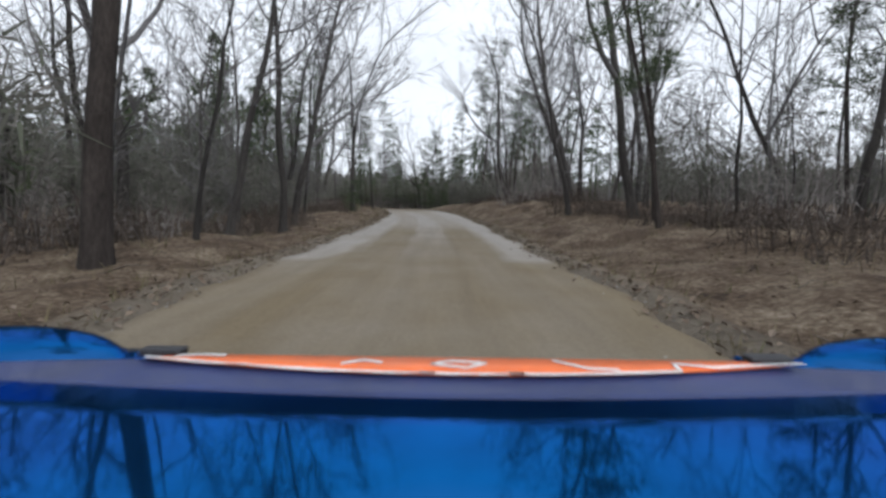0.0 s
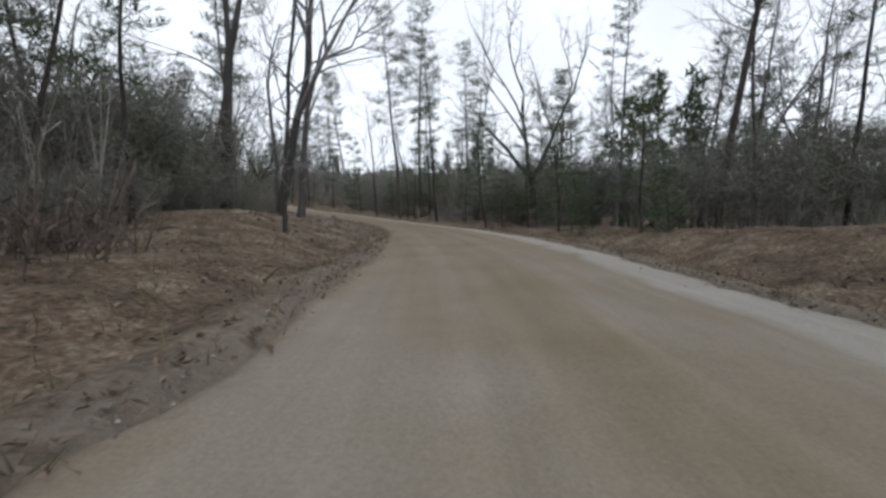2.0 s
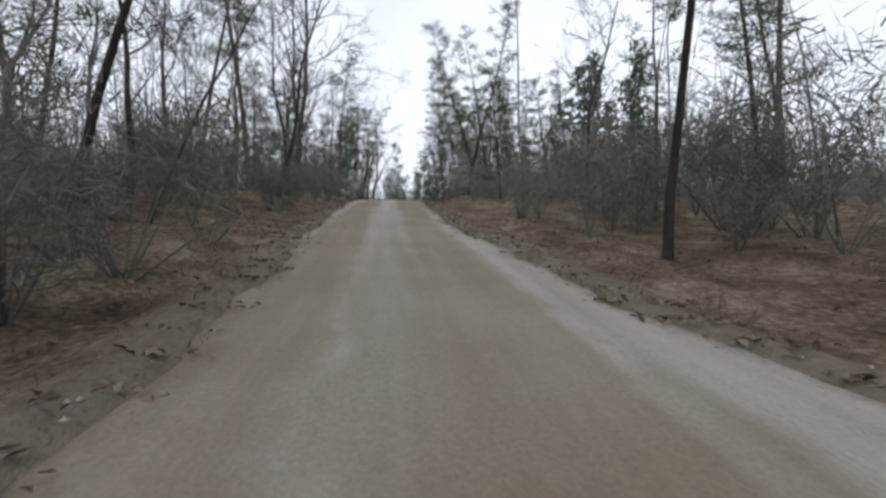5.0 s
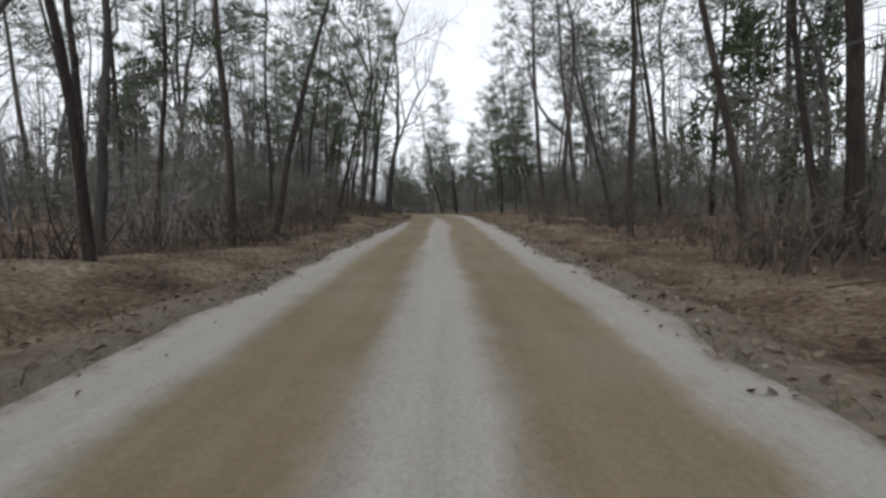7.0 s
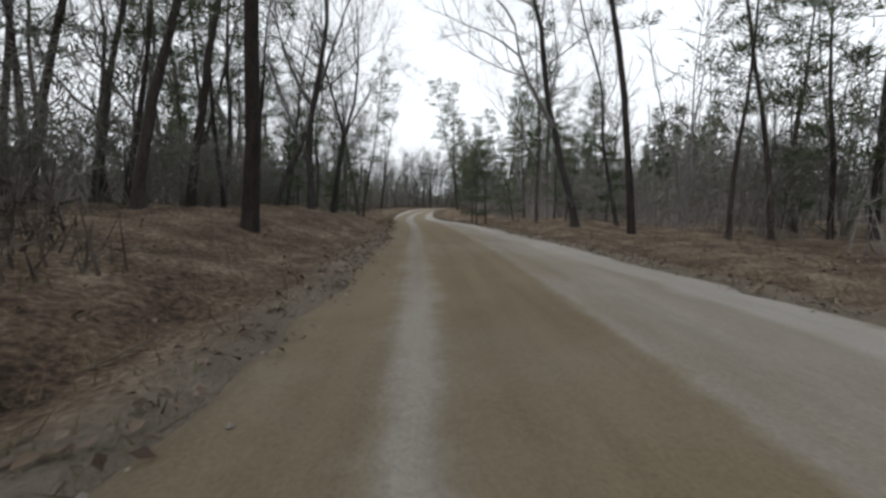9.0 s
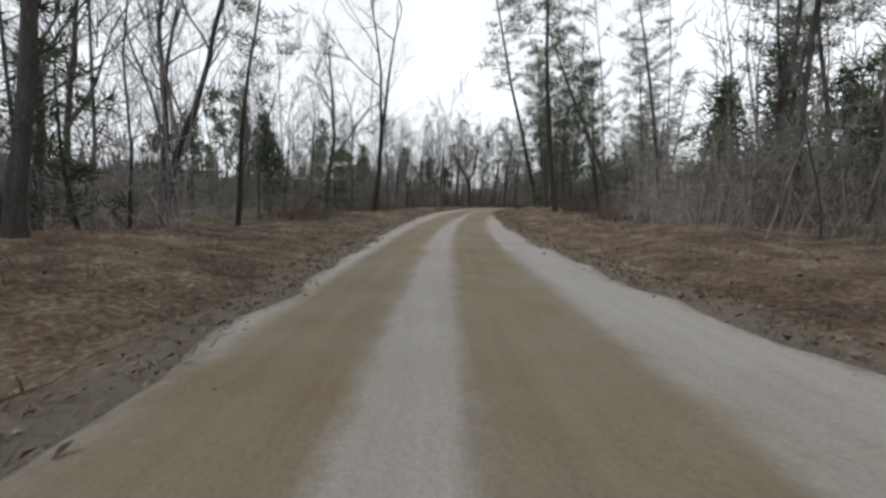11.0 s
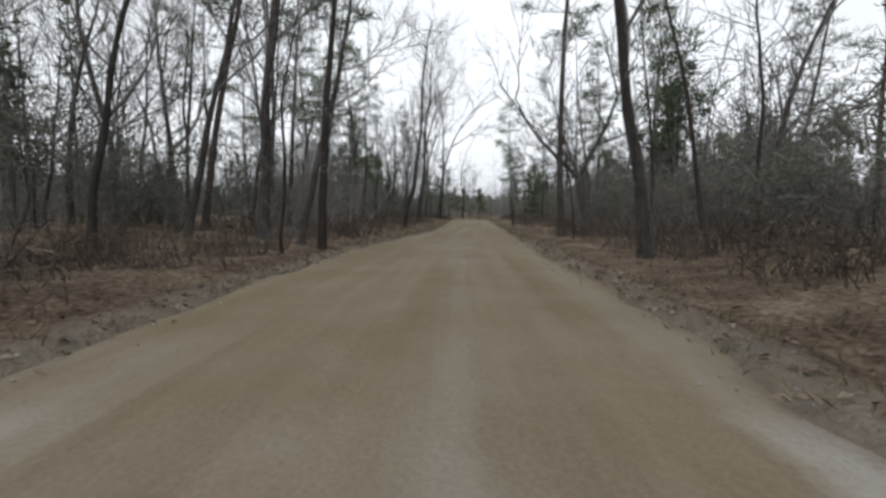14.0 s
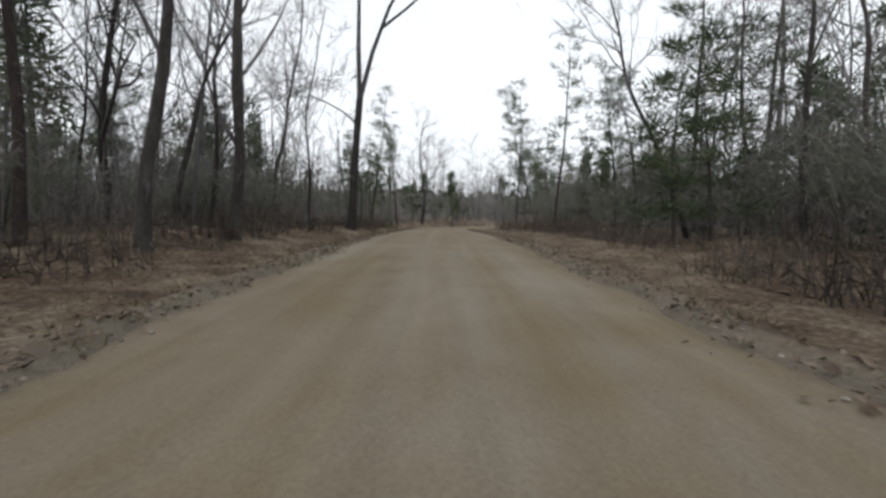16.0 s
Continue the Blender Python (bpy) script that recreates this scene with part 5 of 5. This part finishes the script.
def scatter_sticks():
    """Fallen sticks among the leaves."""
    rng = random.Random(15)
    st = Sticks()
    for _ in range(1500):
        t = rng.uniform(-0.1, 17.6)
        i = int(np.interp(t, line_t, np.arange(len(line_t))))
        lat = (ER[i] + 0.6 + 8 * rng.random()) if rng.random() < 0.5 else -(EL[i] + 0.6 + 8 * rng.random())
        x, y, z = spot(t, lat)
        d = Vector((rng.uniform(-1, 1), rng.uniform(-1, 1), rng.uniform(0, 0.15))).normalized()
        p, ln, r = Vector((x, y, z + 0.03)), rng.uniform(0.3, 1.3), rng.uniform(0.005, 0.018)
        st.tube([p, p + d * ln * 0.5 + Vector((0, 0, rng.uniform(0, 0.08))), p + d * ln], [r, r * 0.8, r * 0.3], 3)
    tagged(new("fallen_sticks", st.mesh("fallen_sticks", M_DEADWOOD)), "grey fallen sticks among the leaves", "sticks", kind="stuff")


def build_pond():
    """Still muddy water."""
    m = surface("pond_water", [(0.35, (0.13, 0.118, 0.07)), (0.65, (0.2, 0.182, 0.11))], 0.5, 0.04, 0.04, 8, distance=0.01)
    m.node_tree.nodes["Principled BSDF"].inputs["Specular IOR Level"].default_value = 0.5
    bm = bmesh.new()
    rings = []
    for q in (0.25, 0.5, 0.8, 1.1, 1.45):
        rings.append([bm.verts.new((POND_X + tang[pond_i, 0] * math.cos(a) * 4.6 * q + side[pond_i, 0] * math.sin(a) * 3.6 * q, POND_Y + tang[pond_i, 1] * math.cos(a) * 4.6 * q + side[pond_i, 1] * math.sin(a) * 3.6 * q, POND_Z)) for a in np.linspace(0, 2 * math.pi, 48, endpoint=False)])
    bm.faces.new(rings[0])
    for a, c in zip(rings, rings[1:]):
        for k in range(48):
            bm.faces.new((a[k], c[k], c[(k + 1) % 48], a[(k + 1) % 48]))
    bmesh.ops.recalc_face_normals(bm, faces=bm.faces)
    me = bpy.data.meshes.new("water")
    bm.to_mesh(me)
    bm.free()
    me.materials.append(m)
    tagged(new("water", me), "still muddy olive-brown pond beside the road", "pond", kind="structure")


def mud_mound(t, lat, long, wide, high, seed):
    """A low bumpy heap of bladed mud, its foot sunk into the ground; long runs along the road."""
    rng = np.random.RandomState(seed)
    i = int(np.interp(t, line_t, np.arange(len(line_t))))
    x0, y0, z0 = spot(t, lat)
    n = 26
    a, b = rng.uniform(0, 6, 2)
    v, f = [], []
    for j in range(n + 1):
        for k in range(n + 1):
            p, q = 2 * j / n - 1, 2 * k / n - 1
            r = min(1, math.hypot(p, q) * (1 + 0.12 * math.sin(3 * math.atan2(q, p) + a)))
            x = x0 + tang[i, 0] * p * long / 2 + side[i, 0] * q * wide / 2
            y = y0 + tang[i, 1] * p * long / 2 + side[i, 1] * q * wide / 2
            lump = 1 + 0.35 * math.sin(p * 7 + a) * math.sin(q * 6 + b) + 0.22 * math.sin(p * 15 + b) * math.cos(q * 13 + a) + rng.uniform(-0.12, 0.12)
            v.append((x, y, ground_z(x, y) - 0.06 + (high + 0.05) * (1 - r * r) ** 1.3 * lump))
    for j in range(n):
        for k in range(n):
            c = j * (n + 1) + k
            f.append((c, c + n + 1, c + n + 2, c + 1))
    ob = new("mud_mound", mesh_of("mud_mound", v, f, M_MUD, True))
    tagged(ob, "low lumpy mound of churned grey-brown mud by the pond", "mound", "mud mounds")


mounds = random.Random(5)
for t, lat, long, wide, high in ((3.35, -2.0, 2.6, 1.5, 0.22), (3.46, -3.8, 2.4, 1.8, 0.26), (3.57, -2.3, 2.2, 1.5, 0.25), (3.62, -5.2, 2.6, 2.0, 0.3), (3.72, -3.4, 2.2, 1.7, 0.3), (3.82, -1.7, 2.0, 1.1, 0.24), (3.84, -5.4, 2.4, 1.8, 0.36),
                                 (3.93, -3.2, 2.0, 1.5, 0.28), (4.0, -1.75, 2.2, 1.0, 0.26), (4.04, -4.2, 1.7, 1.3, 0.3), (4.12, -2.6, 1.7, 1.2, 0.24), (4.2, -1.9, 1.9, 0.9, 0.22), (4.3, -3.1, 1.6, 1.2, 0.2), (3.7, -7.6, 2.4, 1.9, 0.32), (3.5, -7.0, 2.6, 2.0, 0.25)):
    mud_mound(t, lat, long, wide, high, mounds.randrange(999))


def scatter_clods():
    """Clods of churned mud and broken stone on the bank before the pond."""
    rng = np.random.RandomState(21)
    g = (1 + 5**0.5) / 2
    ico = [(-1, g, 0), (1, g, 0), (-1, -g, 0), (1, -g, 0), (0, -1, g), (0, 1, g), (0, -1, -g), (0, 1, -g), (g, 0, -1), (g, 0, 1), (-g, 0, -1), (-g, 0, 1)]
    tri = [(0, 11, 5), (0, 5, 1), (0, 1, 7), (0, 7, 10), (0, 10, 11), (1, 5, 9), (5, 11, 4), (11, 10, 2), (10, 7, 6), (7, 1, 8), (3, 9, 4), (3, 4, 2), (3, 2, 6), (3, 6, 8), (3, 8, 9), (4, 9, 5), (2, 4, 11), (6, 2, 10), (8, 6, 7), (9, 8, 1)]
    v, f = [], []
    for _ in range(3600):
        t = rng.uniform(2.6, 4.75)
        i = int(np.interp(t, line_t, np.arange(len(line_t))))
        lat = -(EL[i] + 0.1 + 5.5 * rng.random_sample() ** 1.4)
        x, y, z = spot(t, lat)
        if pond_reach(x, y) < 1.15:
            continue
        r = 0.02 + 0.085 * rng.random_sample() ** 3
        n = len(v)
        for q in ico:
            k = r * rng.uniform(0.45, 0.65)
            v.append((x + q[0] * k, y + q[1] * k, z + q[2] * k * 0.6 + 0.1 * r))
        f += [(n + a, n + c, n + d) for a, c, d in tri]
    tagged(new("mud_clods", mesh_of("mud_clods", v, f, M_CLOD)), "churned clods of grey-brown mud and stone on the verge", "clods", kind="stuff")


def scatter_stones():
    """Loose stones along the road's edges."""
    rng = np.random.RandomState(14)
    v, f = [], []
    for _ in range(5000):
        t = rng.uniform(-0.1, 17.5)
        i = int(np.interp(t, line_t, np.arange(len(line_t))))
        s = rng.choice((-1, 1))
        o = rng.normal(-0.1, 0.3)
        lat = -(EL[i] + o) if s < 0 else ER[i] + o
        sh = rng.uniform(-0.4, 0.4)
        x, y = line[i, 0] + side[i, 0] * lat + tang[i, 0] * sh, line[i, 1] + side[i, 1] * lat + tang[i, 1] * sh
        z = mid_z[i] + 0.01 + float(verge(np.array(o), BL[i] if s < 0 else BR[i], x, y))
        r = rng.uniform(0.01, 0.03)
        n = len(v)
        for q in ((1, 0, 0), (0, 1, 0), (-1, 0, 0), (0, -1, 0), (0, 0, 0.8), (0, 0, -0.6)):
            v.append((x + r * q[0] * rng.uniform(0.7, 1.3), y + r * q[1] * rng.uniform(0.7, 1.3), z + r * q[2]))
        for a in range(4):
            f += [(n + a, n + (a + 1) % 4, n + 4), (n + (a + 1) % 4, n + a, n + 5)]
    tagged(new("loose_stones", mesh_of("loose_stones", v, f, M_STONE)), "loose pale gravel stones at the road's edge", "stones", kind="stuff")


build_pond()
scatter_clods()
scatter_grass()
scatter_sticks()
scatter_stones()

# ---------------------------------------------------------------- small things along the way
M_TAPE = surface("yellow_tape", [(0.4, (0.55, 0.5, 0.03)), (0.6, (0.7, 0.66, 0.06))], 2, 0.5, 0)
M_PILE = surface("pile_brown", [(0.3, (0.015, 0.011, 0.009)), (0.7, (0.06, 0.042, 0.032))], 6, 1.0, 1.0, 5)


def tape_span(a, b, sag, label):
    """Barrier tape hung between two trees: a thin twisted ribbon that sags."""
    bm = bmesh.new()
    n = 24
    prev = None
    for i in range(n + 1):
        u = i / n
        p = Vector(a).lerp(Vector(b), u) - Vector((0, 0, sag * 4 * u * (1 - u)))
        tw = 0.5 * math.sin(u * 7) + 0.2
        w = Vector((math.sin(tw) * 0.3, math.sin(tw) * 0.3, math.cos(tw))) * 0.028
        th = Vector((0.002, 0.002, 0))
        ring = [bm.verts.new(p - w - th), bm.verts.new(p - w + th), bm.verts.new(p + w + th), bm.verts.new(p + w - th)]
        if prev:
            for k in range(4):
                bm.faces.new((prev[k], prev[(k + 1) % 4], ring[(k + 1) % 4], ring[k]))
        prev = ring
    me = bpy.data.meshes.new("barrier_tape")
    bm.to_mesh(me)
    bm.free()
    me.materials.append(M_TAPE)
    tagged(new("barrier_tape", me), label, "tape", "barrier tapes")


def raised(t, lat, h):
    x, y, z = spot(t, lat)
    return x, y, z + h


tape_span(raised(4.80, -9.5, 1.72), raised(5.06, -8.35, 0.72), 0.18, "yellow barrier tape tied between roadside trees")
tape_span(raised(5.06, -8.35, 0.85), raised(4.97, -5.25, 1.05), 0.12, "yellow barrier tape running on to the oak")


def log_thing(t, lat, length, r, turn, lift, label):
    """A sawn log with bark and paler ends, lying on the verge."""
    x, y, z = spot(t, lat)
    rng = random.Random(int(t * 1000 + lat * 10))
    bm = bmesh.new()
    rings = []
    for i in range(9):
        u = i / 8
        c = Vector((length * (u - 0.5), 0.05 * math.sin(u * 4 + t), 0.03 * math.sin(u * 5)))
        rr = r * (1 - 0.22 * u)
        rings.append([bm.verts.new(c + Vector((0, math.cos(a) * rr * rng.uniform(0.9, 1.1), math.sin(a) * rr * rng.uniform(0.9, 1.1)))) for a in np.linspace(0, 2 * math.pi, 10, endpoint=False)])
    for a, b in zip(rings, rings[1:]):
        for k in range(10):
            bm.faces.new((a[k], b[k], b[(k + 1) % 10], a[(k + 1) % 10]))
    bm.faces.new(rings[0])
    bm.faces.new(rings[-1][::-1])
    me = bpy.data.meshes.new("fallen_log")
    bm.to_mesh(me)
    bm.free()
    me.materials.append(M_DEADWOOD)
    ob = new("fallen_log", me)
    ob.matrix_basis = pose(x, y, z + r * 0.8 + lift, 0, 0, turn)
    tagged(ob, label, "log", "fallen logs")


log_thing(7.83, 6.0, 2.8, 0.13, 152, 0, "pale weathered log lying on the leafy verge")
log_thing(7.87, 6.6, 2.3, 0.1, 140, 0.02, "thin grey log lying across other logs")
log_thing(7.92, 7.6, 2.6, 0.12, 165, 0.0, "weathered log at the back of the heap")
log_thing(7.9, 6.2, 1.4, 0.08, 100, 0.16, "short broken log on top of the heap")


def dead_branch(t, lat, label):
    """A broken forked branch propped up on the verge."""
    x, y, z = spot(t, lat)
    st = Sticks()
    st.tube([Vector((-0.5, 0, 0.02)), Vector((0.1, 0.05, 0.22)), Vector((0.55, 0, 0.5))], [0.06, 0.05, 0.03], 7)
    st.tube([Vector((-0.1, 0, 0.12)), Vector((0.2, 0.3, 0.12)), Vector((0.6, 0.4, 0.05))], [0.045, 0.03, 0.012], 6)
    st.tube([Vector((-0.3, 0, 0.06)), Vector((-0.1, -0.3, 0.1)), Vector((0.25, -0.5, 0.04))], [0.04, 0.025, 0.01], 6)
    for k in range(14):
        rng = random.Random(k)
        d = (rand_dir(rng) + Vector((0.4, 0, 0.2))).normalized()
        st.tube([Vector((rng.uniform(-0.3, 0.5), rng.uniform(-0.2, 0.2), 0.12)), Vector((rng.uniform(-0.3, 0.5), 0, 0.12)) + d * rng.uniform(0.2, 0.5)], [0.012, 0.003], 4)
    ob = new("dead_branch", st.mesh("dead_branch", M_DEADWOOD))
    ob.matrix_basis = pose(x, y, z, 0, 0, 20)
    tagged(ob, label, "branch")


dead_branch(15.46, -4.9, "broken forked branch lying on the verge")


def stump(t, lat, r, h, label):
    """A stump shape with root stubs, standing in for a pile of earth and brush."""
    x, y, z = spot(t, lat)
    rng = random.Random(int(t * 100))
    st = Sticks()
    st.tube([Vector((0, 0, -0.1)), Vector((0, 0, 0.08)), Vector((0.02, 0, h * 0.6)), Vector((0.03, 0.02, h))], [r * 1.4, r * 1.1, r * 0.9, r * 0.55], 11)
    for k in range(7):
        a = k * 0.9 + rng.uniform(-0.2, 0.2)
        d = Vector((math.cos(a), math.sin(a), rng.uniform(-0.05, 0.5)))
        st.tube([Vector((0, 0, 0.1)), d * r * 1.5 + Vector((0, 0, 0.1)), d * r * 2.4 + Vector((0, 0, -0.03))], [0.08, 0.05, 0.015], 5)
    ob = new("brush_pile", st.mesh("brush_pile", M_PILE))
    ob.matrix_basis = pose(x, y, z, 0, 0, 0)
    tagged(ob, label, "stump")


stump(13.4, 2.6, 0.2, 0.3, "dark brown stump-shaped pile of earth and brush on the verge")


# ---------------------------------------------------------------- the blue car at the start of the drive
def paint(name, colour, rough, coat, flake=0.25):
    m = plain(name, colour, rough, flake, coat)
    n, l = m.node_tree.nodes, m.node_tree.links
    b = n["Principled BSDF"]
    tc, no = n.new("ShaderNodeTexCoord"), n.new("ShaderNodeTexNoise")
    no.inputs["Scale"].default_value, no.inputs["Detail"].default_value = 7, 6
    cr = ramp(n, [(0.3, tuple(c * 0.8 for c in colour)), (0.7, tuple(min(1, c * 1.15) for c in colour))])
    rr = n.new("ShaderNodeMapRange")
    rr.inputs["To Min"].default_value, rr.inputs["To Max"].default_value = rough * 0.7, rough * 1.3
    l.new(tc.outputs["Object"], no.inputs["Vector"])
    l.new(no.outputs["Fac"], cr.inputs["Fac"])
    l.new(no.outputs["Fac"], rr.inputs["Value"])
    l.new(cr.outputs["Color"], b.inputs["Base Color"])
    l.new(rr.outputs["Result"], b.inputs["Roughness"])
    return m


M_BLUE = paint("blue_paint", (0.02, 0.115, 0.34), 0.05, 0.0, 0.9)
M_BLUE.node_tree.nodes["Principled BSDF"].inputs["Specular Tint"].default_value = (0.17, 0.43, 0.82, 1)
M_BLUE.node_tree.nodes["Principled BSDF"].inputs["Specular IOR Level"].default_value = 0.4
M_DUSTY = paint("dusty_blue_paint", (0.02, 0.034, 0.12), 0.5, 0.1, 0.0)
M_ORANGE = paint("orange_vinyl", (0.78, 0.16, 0.035), 0.5, 0.2, 0.0)
M_WHITE = paint("white_vinyl", (0.8, 0.8, 0.8), 0.5, 0.1, 0.0)
M_BLACK = paint("black_plastic", (0.012, 0.012, 0.016), 0.5, 0.0, 0.0)
M_TYRE = paint("tyre_rubber", (0.015, 0.015, 0.015), 0.85, 0.0, 0.0)
M_RIM = paint("wheel_metal", (0.35, 0.35, 0.36), 0.35, 0.0, 0.8)
M_LENS = paint("lamp_lens", (0.6, 0.62, 0.64), 0.1, 0.5, 0.0)
M_DARK_GLASS = paint("dark_glass", (0.01, 0.012, 0.014), 0.05, 0.5, 0.0)


def sheet(rows, thick):
    """A bmesh skin through rows of points, with some thickness below."""
    bm = bmesh.new()
    grid = [[bm.verts.new(p) for p in r] for r in rows]
    for a, b in zip(grid, grid[1:]):
        for k in range(len(a) - 1):
            bm.faces.new((a[k], a[k + 1], b[k + 1], b[k]))
    bmesh.ops.recalc_face_normals(bm, faces=bm.faces)
    if bm.faces and sum(f.normal.z for f in bm.faces) < 0:
        bmesh.ops.reverse_faces(bm, faces=bm.faces)
    bmesh.ops.solidify(bm, geom=bm.faces[:], thickness=thick)
    for f in bm.faces:
        f.smooth = True
    return bm


def block(x0, x1, y0, y1, z0, z1, bevel=0.04):
    bm = bmesh.new()
    bmesh.ops.create_cube(bm, size=1)
    for v in bm.verts:
        v.co = Vector((x0 + (x1 - x0) * (v.co.x + 0.5), y0 + (y1 - y0) * (v.co.y + 0.5), z0 + (z1 - z0) * (v.co.z + 0.5)))
    bmesh.ops.bevel(bm, geom=bm.edges[:], offset=bevel, segments=3, affect="EDGES", profile=0.5)
    return bm


def drum(x, y, z, r, w, seg=28):
    bm = bmesh.new()
    bmesh.ops.create_cone(bm, cap_ends=True, segments=seg, radius1=r, radius2=r, depth=w, matrix=Matrix.Translation((x, y, z)) @ Matrix.Rotation(radians(90), 4, "Y"))
    bmesh.ops.bevel(bm, geom=[e for e in bm.edges if len(e.link_faces) == 2 and e.calc_face_angle(0) > 1], offset=min(0.03, w * 0.2), segments=2, affect="EDGES", profile=0.5)
    return bm


def hood_z(u, y):
    return 0.886 + 0.012 * (0.82 - y) - 0.016 * (u / 1.0) ** 4


def blue_car():
    car = new("car")
    car.matrix_basis = pose(0.05, 0.0, float(mid_z[BACK]) + 0.03)
    us = np.linspace(-1.04, 1.04, 33)

    def crease(u):
        return 0.79 + 0.075 * (u / 0.85) ** 2

    rows = []
    for v in np.linspace(0, 1, 13):
        rows.append([(u, -0.45 + (crease(u) + 0.45) * v, hood_z(u, -0.45 + (crease(u) + 0.45) * v)) for u in us])
    hood = part("hood", sheet(rows, 0.012), M_BLUE, car, "glossy blue hood mirroring the trees")
    rows = []
    for v in np.linspace(0, 1, 8):
        rows.append([(u, crease(u) + 0.004 + (0.995 - crease(u)) * v, hood_z(u, crease(u)) - 0.002 + (0.004 * v if v < 0.95 else -0.008)) for u in us])
    lip = part("hood_lip", sheet(rows, 0.012), M_DUSTY, hood, "dusty matt blue front edge of the hood")

    def lip_z(y):
        return 0.8935

    def near(u):
        return 0.885 + 0.08 * (u / 0.67) ** 2
    # lettered band across the front edge, drawn as plain shapes
    rows = []
    for y in (0, 0.5, 1):
        rows.append([(u, near(u) + (0.984 - near(u)) * y, lip_z(y)) for u in np.linspace(-0.66, 0.68, 31)])
    band = part("decal_band", sheet(rows, 0.003), M_ORANGE, car, "orange band with plain white-edged shapes")

    def stripe(pts, w):
        rows = [[], []]
        for (x0, y0), (x1, y1) in zip(pts, pts[1:]):
            d = Vector((x1 - x0, y1 - y0)).normalized()
            n = Vector((-d.y, d.x)) * w
            for k, s in ((0, -1), (1, 1)):
                rows[k] += [(x0 + n.x * s, y0 + n.y * s, 0.8975), (x1 + n.x * s, y1 + n.y * s, 0.8975)]
        part("white_outline", sheet(rows, 0.002), M_WHITE, band, "thin white outline")

    stripe([(u, near(u) - 0.004) for u in np.linspace(-0.66, 0.42, 20)], 0.004)
    stripe([(0.42, 0.915), (0.425, 0.955), (0.5, 0.935), (0.62, 0.955), (0.7, 0.965)], 0.004)
    stripe([(-0.07, 0.935), (-0.03, 0.955), (0.04, 0.945), (-0.0, 0.915), (-0.07, 0.935)], 0.004)
    stripe([(0.18, 0.965), (0.24, 0.92), (0.3, 0.915)], 0.004)
    stripe([(-0.25, 0.93), (-0.21, 0.955), (-0.17, 0.94)], 0.004)
    stripe([(-0.6, 0.965), (-0.55, 0.975), (-0.5, 0.97)], 0.004)
    for s in (-1, 1):
        part("hood_latch", block(s * 0.64 - 0.045, s * 0.64 + 0.045, 0.97, 1.01, 0.888, 0.905, 0.006), M_BLACK, car, "small black hood latch")
        rows = []
        for y in np.linspace(1.0, 1.36, 22):
            rows.append([(s * x, y, 0.81 - 0.25 * max(0, y - 1.25) + 0.085 * max(0.0, 1 - ((x - 1.14) / 0.3) ** 2 - ((y - 1.14) / 0.17) ** 2) ** 0.5) for x in np.linspace(0.8, 1.2, 20)])
        part("fender", sheet(rows, 0.015), M_BLUE, car, "rounded blue front fender")
        wheel = part("wheel", drum(s * 0.8, 0.75, 0.33, 0.33, 0.22), M_TYRE, car, "black off-road tyre")
        part("rim", drum(s * 0.87, 0.75, 0.33, 0.2, 0.1), M_RIM, wheel, "grey metal rim")
        wheel = part("wheel", drum(s * 0.8, -1.85, 0.33, 0.33, 0.22), M_TYRE, car, "black off-road tyre")
        part("rim", drum(s * 0.87, -1.85, 0.33, 0.2, 0.1), M_RIM, wheel, "grey metal rim")
        part("headlight", block(s * 0.62 - 0.14, s * 0.62 + 0.14, 1.03, 1.28, 0.62, 0.72, 0.03), M_LENS, car, "clear headlight")
    part("body", block(-0.7, 0.7, -2.6, 1.03, 0.3, 0.85, 0.06), M_BLUE, car)
    part("bumper", block(-0.95, 0.95, 0.98, 1.3, 0.34, 0.66, 0.06), M_BLUE, car)
    part("body_side", block(-0.88, -0.69, -2.6, 0.32, 0.3, 0.92, 0.06), M_BLUE, car)
    part("body_side", block(0.69, 0.88, -2.6, 0.32, 0.3, 0.92, 0.06), M_BLUE, car)
    cab = bmesh.new()
    bottom = [cab.verts.new(p) for p in ((-0.8, -0.52, 0.9), (0.8, -0.52, 0.9), (0.8, -2.55, 0.9), (-0.8, -2.55, 0.9))]
    top = [cab.verts.new(p) for p in ((-0.6, -1.15, 1.42), (0.6, -1.15, 1.42), (0.6, -2.25, 1.42), (-0.6, -2.25, 1.42))]
    for k in range(4):
        cab.faces.new((bottom[k], bottom[(k + 1) % 4], top[(k + 1) % 4], top[k]))
    cab.faces.new(top)
    cab.faces.new(bottom[::-1])
    bmesh.ops.recalc_face_normals(cab, faces=cab.faces)
    bmesh.ops.bevel(cab, geom=cab.edges[:], offset=0.05, segments=3, affect="EDGES", profile=0.5)
    part("cabin", cab, M_DARK_GLASS, car, "dark glazed cabin")
    part("roof", block(-0.6, 0.6, -2.25, -1.15, 1.41, 1.45, 0.015), M_BLUE, car)
    tagged(car, "blue car with a glossy hood and orange front band", "car")


blue_car()
